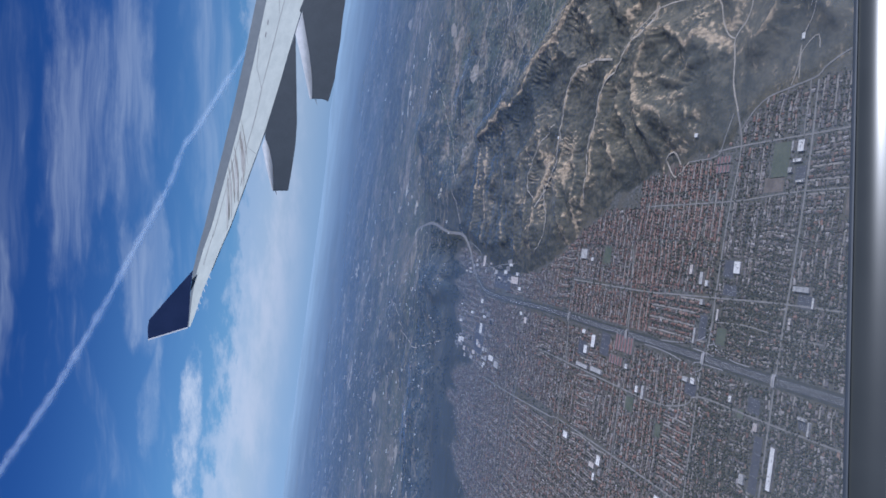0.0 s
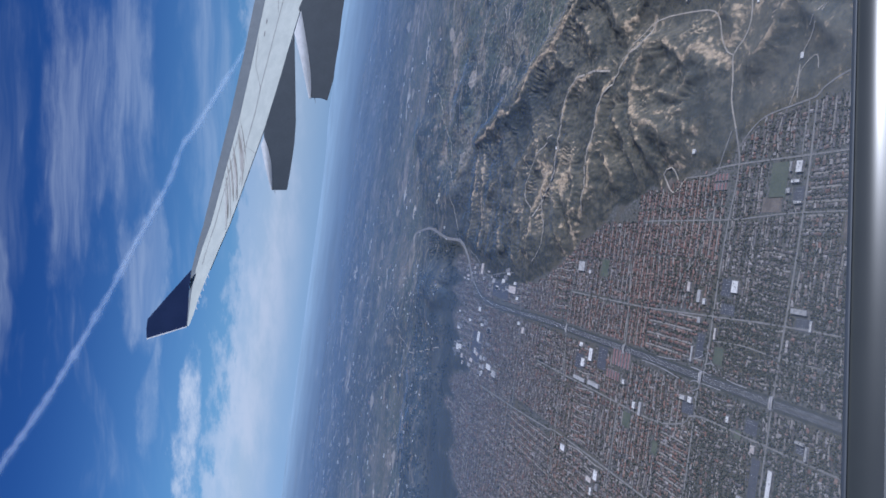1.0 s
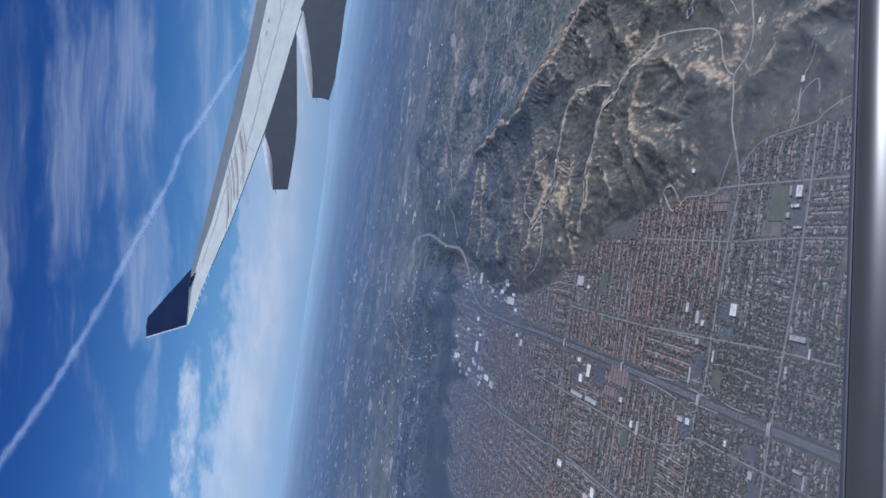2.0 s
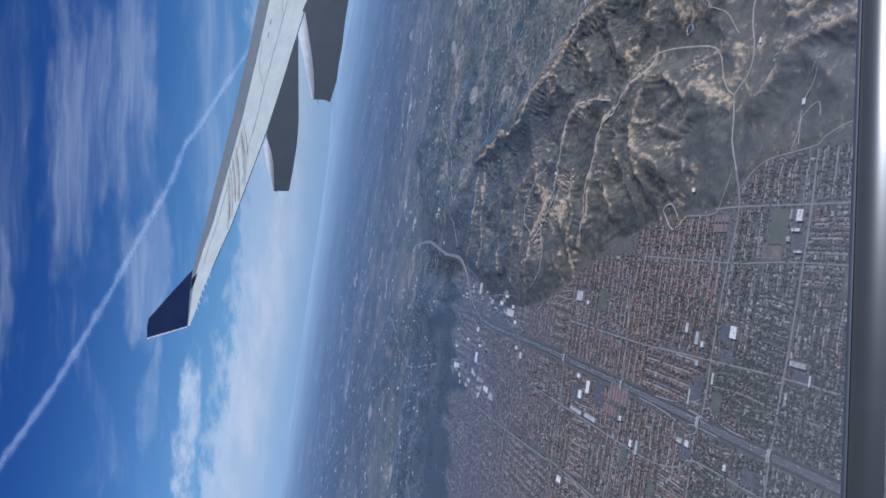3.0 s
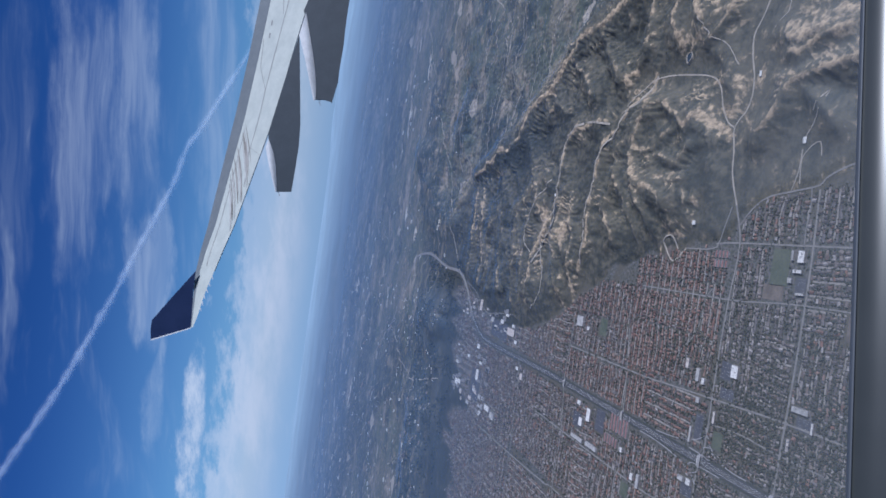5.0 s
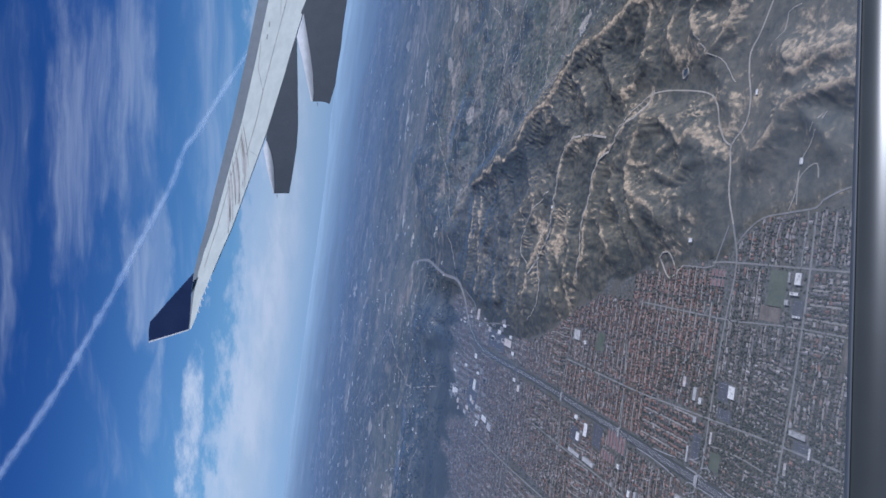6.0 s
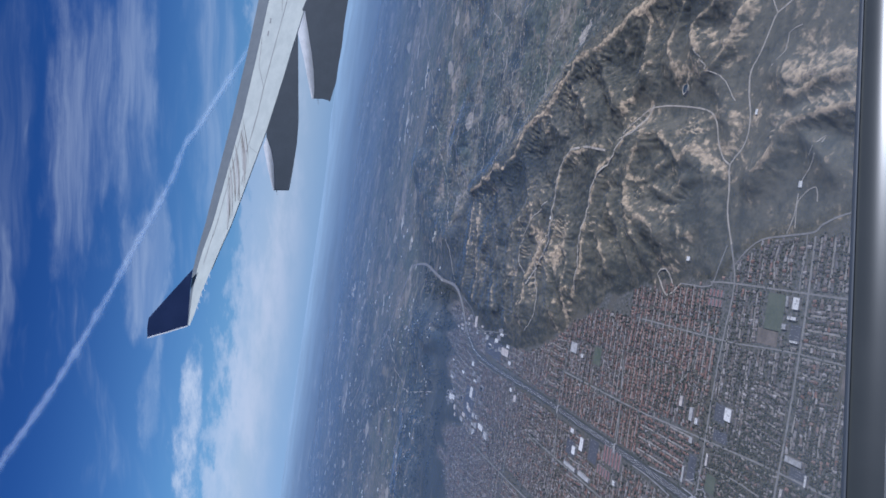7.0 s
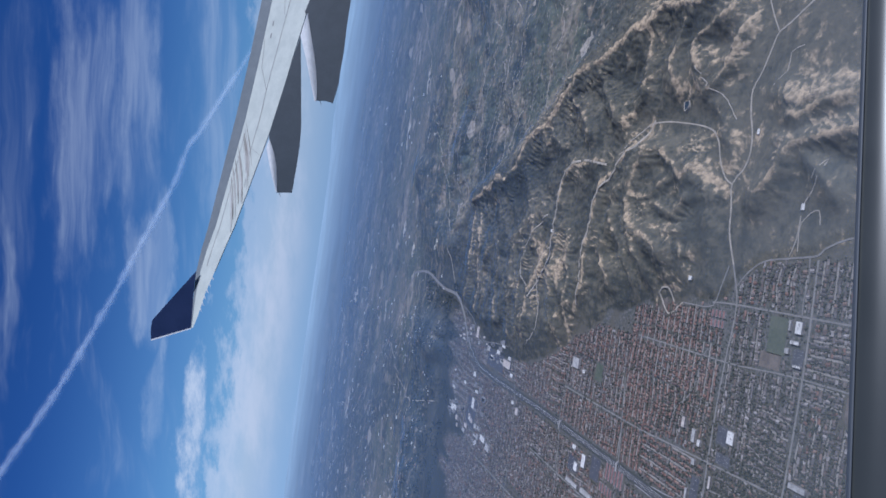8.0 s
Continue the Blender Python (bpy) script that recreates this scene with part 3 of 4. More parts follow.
ARTERIES = [
    ("road_avenue", [(-75, 151.8), (-34, 151.7), (-23, 151.8), (-16, 150), (6, 149.7), (22, 148.9), (36, 147.8), (46, 151.1)], 0.85, "street"),
    ("road_canyon", [(46, 151.1), (54, 154.3), (61, 155), (66.6, 155.6), (70, 152.6), (74, 151.0), (79.5, 151.4), (84, 152.9), (90.4, 153.6), (94.7, 150.9), (100.8, 148.4), (103.4, 147), (104.7, 143.2), (108, 136)], 0.5, "track"),
    ("road_cross_avenue", [(-75, 125.4), (-18, 125.3), (9, 124.4), (30, 124.1), (48.6, 124.6)], 0.85, "street"),
    ("road_pass", [(66.5, 155.6), (68.4, 158.8), (73.3, 162), (78.4, 163.9), (82, 167.2), (84.9, 175.6), (88.2, 192.5), (87.6, 204), (80, 216)], 0.42, "track"),
    ("road_upper", [(40.5, 149.2), (44.6, 145.3), (47.5, 140.4), (48.6, 132.5), (49.5, 125), (51, 123.4), (53.2, 117.8), (54.6, 108), (55, 90)], 0.7, "street"),
    ("road_terrace", [(49.2, 127), (44, 126.5), (40, 127), (36.4, 126.8)], 0.5, "street"),
    ("road_school", [(36, 157), (36.4, 147.8), (36.3, 122.6), (36.3, 90)], 0.7, "street"),
    ("road_middle", [(22, 190), (22, 150), (22.6, 138), (23.4, 124), (23.4, 90)], 0.6, "street"),
    ("road_market", [(-5, 236), (-4.8, 185), (-4.2, 170), (-3.2, 148), (-2.2, 124), (-2, 90)], 0.7, "street"),
    ("road_lower", [(-9.6, 150), (-8.8, 138), (-9.4, 124), (-9.4, 90)], 0.55, "street"),
    ("road_diagonal", [(45.7, 152.6), (36.8, 155.7), (34.6, 158.5), (34.4, 170)], 0.6, "street"),
    ("road_south", [(-36.5, 260), (-36.6, 200), (-36.2, 170), (-33, 156), (-29.6, 151), (-29.3, 124), (-28.9, 90)], 0.7, "street"),
    ("road_long", [(-63.7, 330), (-62, 282), (-59.8, 242), (-58.4, 221), (-58.5, 90)], 0.8, "street"),
    ("road_west", [(-120, 232), (-60, 233), (-36, 232.5), (-16, 236), (4, 234)], 0.7, "street"),
    ("road_mill", [(-120, 190.5), (-36, 190.5), (-16, 191), (8, 194)], 0.7, "street"),
    ("road_park", [(-120, 282), (-64, 281), (-30, 283), (-10, 290)], 0.7, "street"),
    ("road_grove", [(-130, 340), (-60, 338), (-30, 331)], 0.7, "street"),
    ("road_bow", [(24, 156), (21.5, 158), (15, 159), (9.5, 162), (6, 166), (-3, 168)], 0.5, "street"),
    ("road_works", [(-22, 352), (-34, 362), (-46, 360), (-54, 346), (-52, 322), (-51, 302)], 0.6, "street"),
    ("road_works_loop", [(-18, 384), (-30, 390), (-44, 384), (-48, 366), (-38, 340)], 0.6, "street"),
    ("road_yard", [(-2, 300), (-4, 322), (-6, 344), (2, 366), (6, 384)], 0.6, "street"),
    ("road_gulch", [(90, 145.8), (92.5, 141.8), (97, 141.7), (97.7, 137.5)], 0.26, "track"),
    ("road_knoll", [(50.2, 130.8), (55.4, 131), (57.2, 130), (58.6, 128.3), (59.1, 126), (56, 125.6)], 0.26, "track"),
    ("road_pond", [(83.4, 157.4), (90.1, 162.2), (93.9, 168.7), (98, 172), (100.6, 174)], 0.26, "track"),
    ("road_spur", SPUR, 0.7, "track"),
    ("road_bench", HOGBACK[:10], 0.8, "track"),
    ("road_farm", [(58, 131), (53, 131.5), (49, 133)], 0.3, "track"),
    ("road_ridge_track", [(66, 128), (70, 124), (66, 126), (60, 131)], 0.3, "track"),
    ("road_valley_track", [(103.6, 147.1), (108.2, 149.7), (115, 152.8), (126, 157)], 0.3, "track"),
    ("road_quarry", [(52, 262), (44, 270), (30, 272), (14, 268), (4, 275)], 0.5, "track"),
    ("road_quarry_loop", [(60, 268), (50, 282), (36, 288), (24, 280)], 0.5, "track"),
    ("road_hill_loop", [(34.4, 170), (30.5, 176), (36, 181), (38, 177), (34, 174)], 0.45, "track"),
    ("road_far_valley", [(10, 408), (30, 430), (80, 470), (190, 600), (330, 760)], 0.5, "track"),
    ("road_far_plain", [(-60, 420), (-80, 520), (-60, 640), (-150, 760), (-300, 830)], 0.6, "track"),
]
drift = random.Random(8)
for k in range(9):  # farm lanes along the narrow valleys beyond the crest
    y0, x0 = 300 + k * 17 + drift.uniform(-6, 6), drift.uniform(75, 110)
    ARTERIES.append(("road_farm_lane", [(x0 + i * 12, y0 + i * drift.uniform(-3, 1.0) + drift.uniform(-2.5, 2.5)) for i in range(drift.randint(4, 8))], drift.uniform(0.35, 0.6), "track"))
for name, line, width, mat in ARTERIES:
    ribbon(name, smooth_line(line, 1.6), width * (0.62 if mat == "street" else 1.0), 0.085 if width != 0.85 else 0.093, M[mat], "pale tarmac road between blocks of low houses" if mat == "street" else "pale dirt road over open hillside")

# ramps of the interchange
for name, line in (("road_ramp", [(-11, 150.6), (-14, 148.4), (-16.5, 146.5), (-18, 140), (-18.2, 134)]),
                   ("road_ramp_loop", [(-16, 150.4), (-15.2, 147.6), (-16.8, 146.2), (-18.2, 147.6), (-17.9, 150), (-17.7, 156)]),
                   ("road_ramp_south", [(-26, 151.6), (-24, 154), (-22, 160), (-20.8, 170), (-20.6, 180)]),
                   ("road_ramp_south_loop", [(-22.5, 151.6), (-23.6, 154), (-22.2, 155.6), (-21, 154), (-20.9, 150), (-20.9, 143)]),
                   ("road_ramp_north", [(-13, 150.6), (-15, 154), (-17, 162), (-18.0, 172)])):
    ribbon(name, smooth_line(line, 0.6), 0.24, 0.13, M["concrete"], "narrow curving freeway ramp with a pale surface")


def overpass(x, y, length, width):
    """A road bridge over the freeway: deck, parapets and piers."""
    ob = thing("overpass", "pale concrete road bridge across the freeway", "bridge", (x, y, 0.0))
    hl, hw = length / 2, width / 2
    piece("deck", box_points(-hl, -hw, 0.42, hl, hw, 0.56), BOX, M["concrete"], ob)
    for s in (-1, 1):
        piece("parapet", box_points(-hl, s * hw - 0.04, 0.56, hl, s * hw + 0.04, 0.66), BOX, M["pale"], ob)
        piece("abutment", box_points(s * hl - 0.25, -hw, -0.05, s * hl + 0.25, hw, 0.42), BOX, M["concrete"], ob)
    for px in (-0.75, 0.0, 0.75):
        piece("pier", box_points(px - 0.06, -hw * 0.8, -0.05, px + 0.06, hw * 0.8, 0.42), BOX, M["concrete"], ob)
    return ob


ribbon("road_far_freeway", [p for p in main if p.y > 362], 1.9, 0.17, M["street"], "pale freeway curving away into the far valley")
overpass(-19.6, 151.0, 2.7, 1.0)
overpass(-19.6, 125.4, 2.6, 0.9)
for y in (190.8, 234.8):
    overpass(-19.3, y, 2.7, 0.8)

# ---- plots, fields and parking lots ----
taken = []  # x, y, half sizes that houses and trees keep clear of


def plot(name, label, category, x, y, w, d, material, lift=0.06, marks=0):
    ob = thing(name, label, category, (x, y, 0.0), kind="structure")
    piece("surface", box_points(-w / 2, -d / 2, -0.1, w / 2, d / 2, lift), BOX, M[material], ob)
    for i in range(marks):
        f = -w / 2 + w * (i + 0.5) / marks
        piece("bay_line", box_points(f - 0.006, -d * 0.44, lift, f + 0.006, d * 0.44, lift + 0.006), BOX, M["paint"], ob)
    taken.append((x, y, w / 2 + 0.3, d / 2 + 0.3))


for x, y, w, d in ((31.2, 133.0, 8.4, 5.4), (5.6, 211.3, 5.7, 4.8), (-40.0, 184.2, 4.2, 4.2), (-12.8, 145.6, 4.2, 3.4), (-43.4, 167.4, 3.6, 2.6), (-29.6, 134.9, 2.0, 2.2)):
    plot("sports_field", "green mown grass playing field", "field", x, y, w, d, "lawn")
for x, y, w, d in ((25.4, 134.2, 3.6, 6.4), (20.1, 110.8, 4.9, 3.6), (33.6, 178.8, 4.0, 3.0)):
    plot("bare_plot", "bare brown earth plot among houses", "bare plot", x, y, w, d, "soil")
for x, y, w, d in ((4.6, 146.0, 4.4, 3.8), (-0.9, 144.6, 2.6, 5.0), (-11.6, 153.4, 6.4, 3.0), (-28.6, 155.0, 3.2, 4.8), (-1.2, 119.8, 2.8, 4.4), (-24.9, 204.4, 7.5, 6.0),
                   (27.6, 126.2, 3.4, 3.0), (-39.5, 127.9, 13, 2.6), (-26.6, 130.8, 3.4, 4.0), (-27.0, 116.0, 1.8, 2.2), (-46, 345, 16, 16), (-12, 318, 8, 24), (-29, 221, 5, 6)):
    plot("parking_lot", "dark tarmac parking lot with pale bay lines", "parking lot", x, y, w, d, "old_asphalt", marks=5)


# ---- large buildings ----
def big_building(x, y, w, d, h, roof, units=3):
    ob = thing("commercial_building", {"white_roof": "large flat white-roofed commercial building", "grey_roof": "flat grey-roofed commercial building",
               "tan_roof": "flat tan-roofed shop building", "dull_roof": "low depot building with a dull grey roof", "red_roof": "long red-roofed low building"}[roof], "building", (x, y, 0.0))
    piece("wall", box_points(-w / 2, -d / 2, -0.1, w / 2, d / 2, h), BOX, M["wall"], ob)
    piece("roof", box_points(-w / 2 + 0.06, -d / 2 + 0.06, h, w / 2 - 0.06, d / 2 - 0.06, h + 0.05), BOX, M[roof], ob)
    for a, b, c, e in ((-w / 2, -d / 2, w / 2, -d / 2 + 0.06), (-w / 2, d / 2 - 0.06, w / 2, d / 2), (-w / 2, -d / 2 + 0.06, -w / 2 + 0.06, d / 2 - 0.06), (w / 2 - 0.06, -d / 2 + 0.06, w / 2, d / 2 - 0.06)):
        piece("parapet", box_points(a, b, h, c, e, h + 0.11), BOX, M["concrete"], ob)
    for i in range(units):
        ux, uy = random.uniform(-0.35, 0.35) * w, random.uniform(-0.35, 0.35) * d
        piece("roof_unit", box_points(ux - 0.12, uy - 0.1, h + 0.05, ux + 0.12, uy + 0.1, h + 0.2), BOX, M["grey_roof"], ob)
    taken.append((x, y, w / 2 + 0.4, d / 2 + 0.4))


for row in ((5.1, 142.5, 3.1, 2.4, "white_roof"), (33.9, 126.7, 2.7, 1.9, "white_roof"), (34.1, 129.3, 2.3, 0.6, "grey_roof"), (30.6, 127.3, 0.8, 2.6, "white_roof"),
            (25.7, 125.8, 0.55, 2.3, "white_roof"), (28.5, 129.2, 1.2, 1.2, "grey_roof"), (3.5, 161.2, 2.7, 1.3, "tan_roof"), (1.4, 156.3, 3.4, 1.4, "grey_roof"),
            (0.2, 153.8, 1.6, 1.2, "white_roof"), (-4.9, 154.8, 1.5, 1.4, "grey_roof"), (-7.5, 147.6, 3.0, 0.8, "tan_roof"), (-14.2, 156.0, 4.2, 0.8, "grey_roof"),
            (-26.1, 154.0, 1.6, 1.8, "white_roof"), (-26.3, 157.4, 1.2, 2.4, "grey_roof"), (1.5, 121.0, 1.2, 4.6, "grey_roof"), (-1.2, 117.2, 2.4, 0.6, "white_roof"),
            (-5.8, 123.0, 1.5, 0.8, "tan_roof"), (-38.6, 122.7, 9.6, 1.4, "white_roof"), (-27.2, 113.9, 3.0, 0.6, "grey_roof"), (-25.6, 116.0, 0.6, 2.4, "grey_roof"), (-27.0, 138.6, 1.6, 1.1, "white_roof"),
            (-31.2, 129.0, 1.8, 1.4, "tan_roof"), (-44.0, 131.2, 2.2, 1.6, "grey_roof"), (-61.4, 162.4, 1.8, 3.2, "white_roof"), (-62.6, 197.6, 3.2, 2.6, "white_roof"), (-65.4, 201.6, 1.6, 3.6, "tan_roof"),
            (-68.6, 199.4, 2.4, 1.4, "white_roof"), (-66.0, 195.8, 2.0, 1.6, "dull_roof"), (-7.2, 297.4, 1.5, 3.4, "white_roof"), (-13.8, 292.0, 1.6, 3.6, "white_roof"), (-24.6, 285.4, 1.5, 2.8, "white_roof")):
    big_building(row[0], row[1], row[2], row[3], 0.5, row[4])
for row in ((-22.9, 220.2, 1.5, 2.6, "white_roof"), (-25.1, 212.2, 4.4, 2.6, "white_roof"), (-28.9, 217.3, 2.8, 2.6, "white_roof"), (-35.0, 218.6, 1.3, 9.0, "grey_roof"),
            (-34.6, 207.6, 1.4, 8.0, "grey_roof"), (-29.2, 188.2, 1.4, 1.6, "white_roof"), (-34.6, 180.4, 2.0, 1.6, "white_roof"), (-34.8, 177.0, 4.0, 1.4, "grey_roof"),
            (-27.0, 279.1, 2.8, 3.0, "tan_roof"), (-7.3, 314.1, 1.9, 4.6, "white_roof"), (-10.4, 300.2, 3.4, 10.0, "tan_roof"), (-25.5, 346.4, 2.4, 4.2, "white_roof"),
            (-40.1, 342.2, 5.6, 4.4, "white_roof"), (-52.2, 380.1, 3.4, 6.0, "white_roof"), (-52.0, 319.3, 2.6, 7.4, "white_roof"), (-53.6, 310.4, 3.0, 6.0, "grey_roof"),
            (-3.4, 352.0, 6.0, 4.2, "tan_roof"), (5.3, 228.7, 3.6, 5.0, "grey_roof"), (3.6, 221.4, 1.2, 1.9, "white_roof"), (-61.9, 223.9, 2.2, 3.6, "white_roof")):
    big_building(row[0], row[1], row[2], row[3], 0.55, row[4])
for i in range(44):  # works and depots beside the freeway
    big_building(random.uniform(-60, -30), random.uniform(325, 392), random.uniform(1.0, 2.6), random.uniform(2, 6), 0.5, random.choice(("white_roof", "grey_roof", "dull_roof", "dull_roof", "tan_roof", "dull_roof")), 1)
for i in range(34):
    big_building(random.uniform(-16, 4), random.uniform(306, 392), random.uniform(0.9, 2.4), random.uniform(2, 6), 0.5, random.choice(("white_roof", "grey_roof", "tan_roof", "dull_roof", "dull_roof", "dull_roof")), 1)
for i in range(6):  # long red roofs side by side
    big_building(-22.6, 187.0 + i * 1.9, 5.2, 0.95, 0.32, "red_roof", 0)
for i in range(4):  # a terrace of brown-roofed rows by the hills
    for k in range(2):
        big_building(30.9 + k * 2.5, 151.6 + i * 1.45, 1.9, 0.8, 0.3, "red_roof", 0)
for i in range(5):
    big_building(-28.6, 192.0 + i * 1.8, 2.8, 0.9, 0.3, "red_roof", 0)


# ---- houses ----
def gable(w, d, h, rise, eave=0.07):
    """Walls and roof of a small house, ridge along x, as two lists of points and faces."""
    a, b = w / 2, d / 2
    wall = box_points(-a, -b, -0.15, a, b, h) + [(-a, 0, h + rise * 0.93), (a, 0, h + rise * 0.93)]
    wf = [(0, 1, 5, 4), (2, 3, 7, 6), (1, 2, 6, 9, 5), (3, 0, 4, 8, 7)]
    a, b, z = a + eave, b + eave, h - 0.02
    roof = [(-a, -b, z), (a, -b, z), (a, 0, h + rise), (-a, 0, h + rise), (a, b, z), (-a, b, z),
            (-a, -b, z - 0.03), (a, -b, z - 0.03), (a, b, z - 0.03), (-a, b, z - 0.03)]
    rf = [(0, 1, 2, 3), (3, 2, 4, 5), (0, 6, 7, 1), (4, 8, 9, 5), (1, 7, 8, 4, 2), (0, 3, 5, 9, 6)]
    return (wall, wf), (roof, rf)


class Heap:
    """Many small shapes gathered into one mesh."""

    def __init__(self):
        self.points, self.faces, self.count = [], [], 0

    def add(self, points, faces):
        self.points.append(points)
        self.faces += [tuple(i + self.count for i in f) for f in faces]
        self.count += len(points)

    def mesh(self, name, material):
        return mesh_of(name, np.vstack(self.points), self.faces, material)


SHAPES = [gable(w, d, 0.20, r) for w, d, r in ((0.95, 0.62, 0.16), (1.10, 0.66, 0.18), (0.80, 0.60, 0.15), (1.25, 0.60, 0.16), (0.90, 0.78, 0.20), (0.72, 0.52, 0.14))]
SHAPES_ARRAY = [((np.array(w[0]), w[1]), (np.array(r[0]), r[1])) for w, r in SHAPES]
PLAIN_MESH = [(mesh_of("house_wall", *w, M["wall"]), mesh_of("house_roof", *r, M["roof"])) for w, r in SHAPES]

lines = [(smooth_line(line, 1.0), width) for _, line, width, _ in ARTERIES]
road_points = np.array([(p.x, p.y, w) for line, w in lines for p in line])
fine_free = np.array([(p.x, p.y) for p in smooth_line(FREEWAY, 1.0)])


def clear_of(x, y, margin):
    """True where the point lies in town, off the roads, plots and large buildings."""
    if np.min(np.hypot(fine_free[:, 0] - x, fine_free[:, 1] - y)) < 1.75 + margin:
        return False
    if np.min(np.hypot(road_points[:, 0] - x, road_points[:, 1] - y) - road_points[:, 2] / 2) < margin:
        return False
    for tx, ty, tw, td in taken:
        if abs(x - tx) < tw + margin * 0.6 and abs(y - ty) < td + margin * 0.6:
            return False
    return True


FRINGE_X = np.arange(-160.0, 60.0, 0.5)
FRINGE = town_limit(FRINGE_X)


def in_town(x, y):
    edge = float(np.interp(y, EDGE_Y, EDGE_X))
    return x < edge - 0.8 and y < np.interp(x, FRINGE_X, FRINGE) + rng.normal() * 5


# zones: x0, x1, y0, y1, streets run along x, spacing between streets, clay roofs
ZONES = [
    (-18, 49, 124.5, 149.6, True, 6.3, 0.25), (-75, 49, 96, 124.5, True, 5.6, 0.15), (-75, -22, 124.5, 151, True, 5.8, 0.2),
    (-17, 40, 151, 194, True, 5.6, 1.0), (-17, 22, 194, 236, True, 4.9, 0.55), (-80, -22, 152, 194, True, 5.2, 0.45),
    (-57, -22, 194, 236, True, 4.8, 0.35), (-120, -58, 152, 236, False, 5.0, 0.3), (-57, -22, 236, 284, True, 5.0, 0.25),
    (-17, 14, 236, 330, False, 5.4, 0.3), (-62, -22, 284, 332, True, 5.2, 0.2), (-140, -62, 236, 284, False, 5.0, 0.25),
    (-150, -62, 284, 425, True, 5.6, 0.2), (-62, -24, 332, 425, False, 6.0, 0.15), (-24, 7, 326, 410, False, 6.0, 0.15),
]
heaps = {"wall": Heap(), "roof": Heap(), "clay_roof": Heap()}
streets = Heap()
trees = Heap()
single = []
rng = np.random.default_rng(5)
PHI = (1 + 5 ** 0.5) / 2
ICO = np.array([(-1, PHI, 0), (1, PHI, 0), (-1, -PHI, 0), (1, -PHI, 0), (0, -1, PHI), (0, 1, PHI), (0, -1, -PHI), (0, 1, -PHI), (PHI, 0, -1), (PHI, 0, 1), (-PHI, 0, -1), (-PHI, 0, 1)]) / 1.9
ICO_FACES = [(0, 11, 5), (0, 5, 1), (0, 1, 7), (0, 7, 10), (0, 10, 11), (1, 5, 9), (5, 11, 4), (11, 10, 2), (10, 7, 6), (7, 1, 8),
             (3, 9, 4), (3, 4, 2), (3, 2, 6), (3, 6, 8), (3, 8, 9), (4, 9, 5), (2, 4, 11), (6, 2, 10), (8, 6, 7), (9, 8, 1)]


def plant_tree(heap, x, y, z, size, clumps=2):
    """A crown of a few uneven clumps over a short stem."""
    stem = np.array([(-0.03, -0.03, -0.1), (0.03, -0.03, -0.1), (0.03, 0.03, -0.1), (-0.03, 0.03, -0.1), (0, 0, 0.5)]) * size * 2
    heap.add(stem + (x, y, z), [(0, 1, 4), (1, 2, 4), (2, 3, 4), (3, 0, 4)])
    for k in range(clumps):
        shift = rng.uniform(-0.5, 0.5, 3) * size * (1, 1, 0.5)
        p = ICO * rng.uniform(0.6, 1.35, (12, 1)) * size * rng.uniform(0.55, 0.9) * (1, 1, rng.uniform(0.7, 1.1))
        heap.add(p + shift + (x, y, z + size * 0.85), ICO_FACES)


def settle(zone):
    x0, x1, y0, y1, along_x, gap, clay = zone
    u0, u1, v0, v1 = (x0, x1, y0, y1) if along_x else (y0, y1, x0, x1)
    place = (lambda u, v: (u, v)) if along_x else (lambda u, v: (v, u))
    count = max(1, round((v1 - v0) / gap))
    gap = (v1 - v0) / count
    bend, swing, pace = rng.uniform(0, 6.28), rng.choice((0.04, 0.10, 0.22, 0.45)), rng.uniform(0.2, 0.6)
    for k in range(count):
        v = v0 + gap * (k + 0.5)
        wave = lambda u: swing * math.sin(u * pace + bend + k * 0.3)
        run = []
        for u in np.arange(u0, u1, 1.0):
            x, y = place(u, v + wave(u))
            ok = in_town(x, y) and clear_of(x, y, 0.1)
            if ok:
                run.append((x, y))
            if (not ok or u + 1 >= u1) and run:
                if len(run) > 3:
                    streets.add(*grown(run, 0.46, 0.045))
                run = []
        for side in (-1, 1):
            u = u0 + 0.6
            while u < u1 - 0.4:
                lot = rng.uniform(0.82, 1.12)
                x, y = place(u, v + wave(u) + side * rng.uniform(0.75, 1.05))
                u += lot
                if not in_town(x, y) or not clear_of(x, y, 0.45) or rng.random() < 0.04:
                    continue
                s = int(rng.integers(6))
                turn = (0 if along_x else math.pi / 2) + (math.pi / 2 if rng.random() < 0.42 else 0) + rng.normal() * 0.10
                if -3 < x < 36 and 125 < y < 149 and len(single) < 300:
                    single.append((x, y, turn, s))
                else:
                    c, sn = math.cos(turn), math.sin(turn)
                    m = np.array([(c, sn, 0), (-sn, c, 0), (0, 0, 1)]) * rng.uniform(0.75, 1.12)
                    (wp, wf), (rp, rf) = SHAPES_ARRAY[s]
                    heaps["wall"].add(wp @ m + (x, y, 0), wf)
                    heaps["clay_roof" if rng.random() < clay else "roof"].add(rp @ m + (x, y, 0), rf)
                near = y < 240
                for n in range(int(rng.integers(1, 4)) if near else int(rng.integers(0, 3))):
                    a, b = place(u + rng.uniform(-1.0, 0.4), v + side * (rng.uniform(1.15, max(1.25, gap / 2 + 0.2)) if rng.random() < 0.6 else rng.uniform(0.35, 0.7)))
                    if in_town(a, b) and clear_of(a, b, 0.1):
                        plant_tree(trees, a, b, 0.0, rng.uniform(0.15, 0.34), 2 if near else 1)


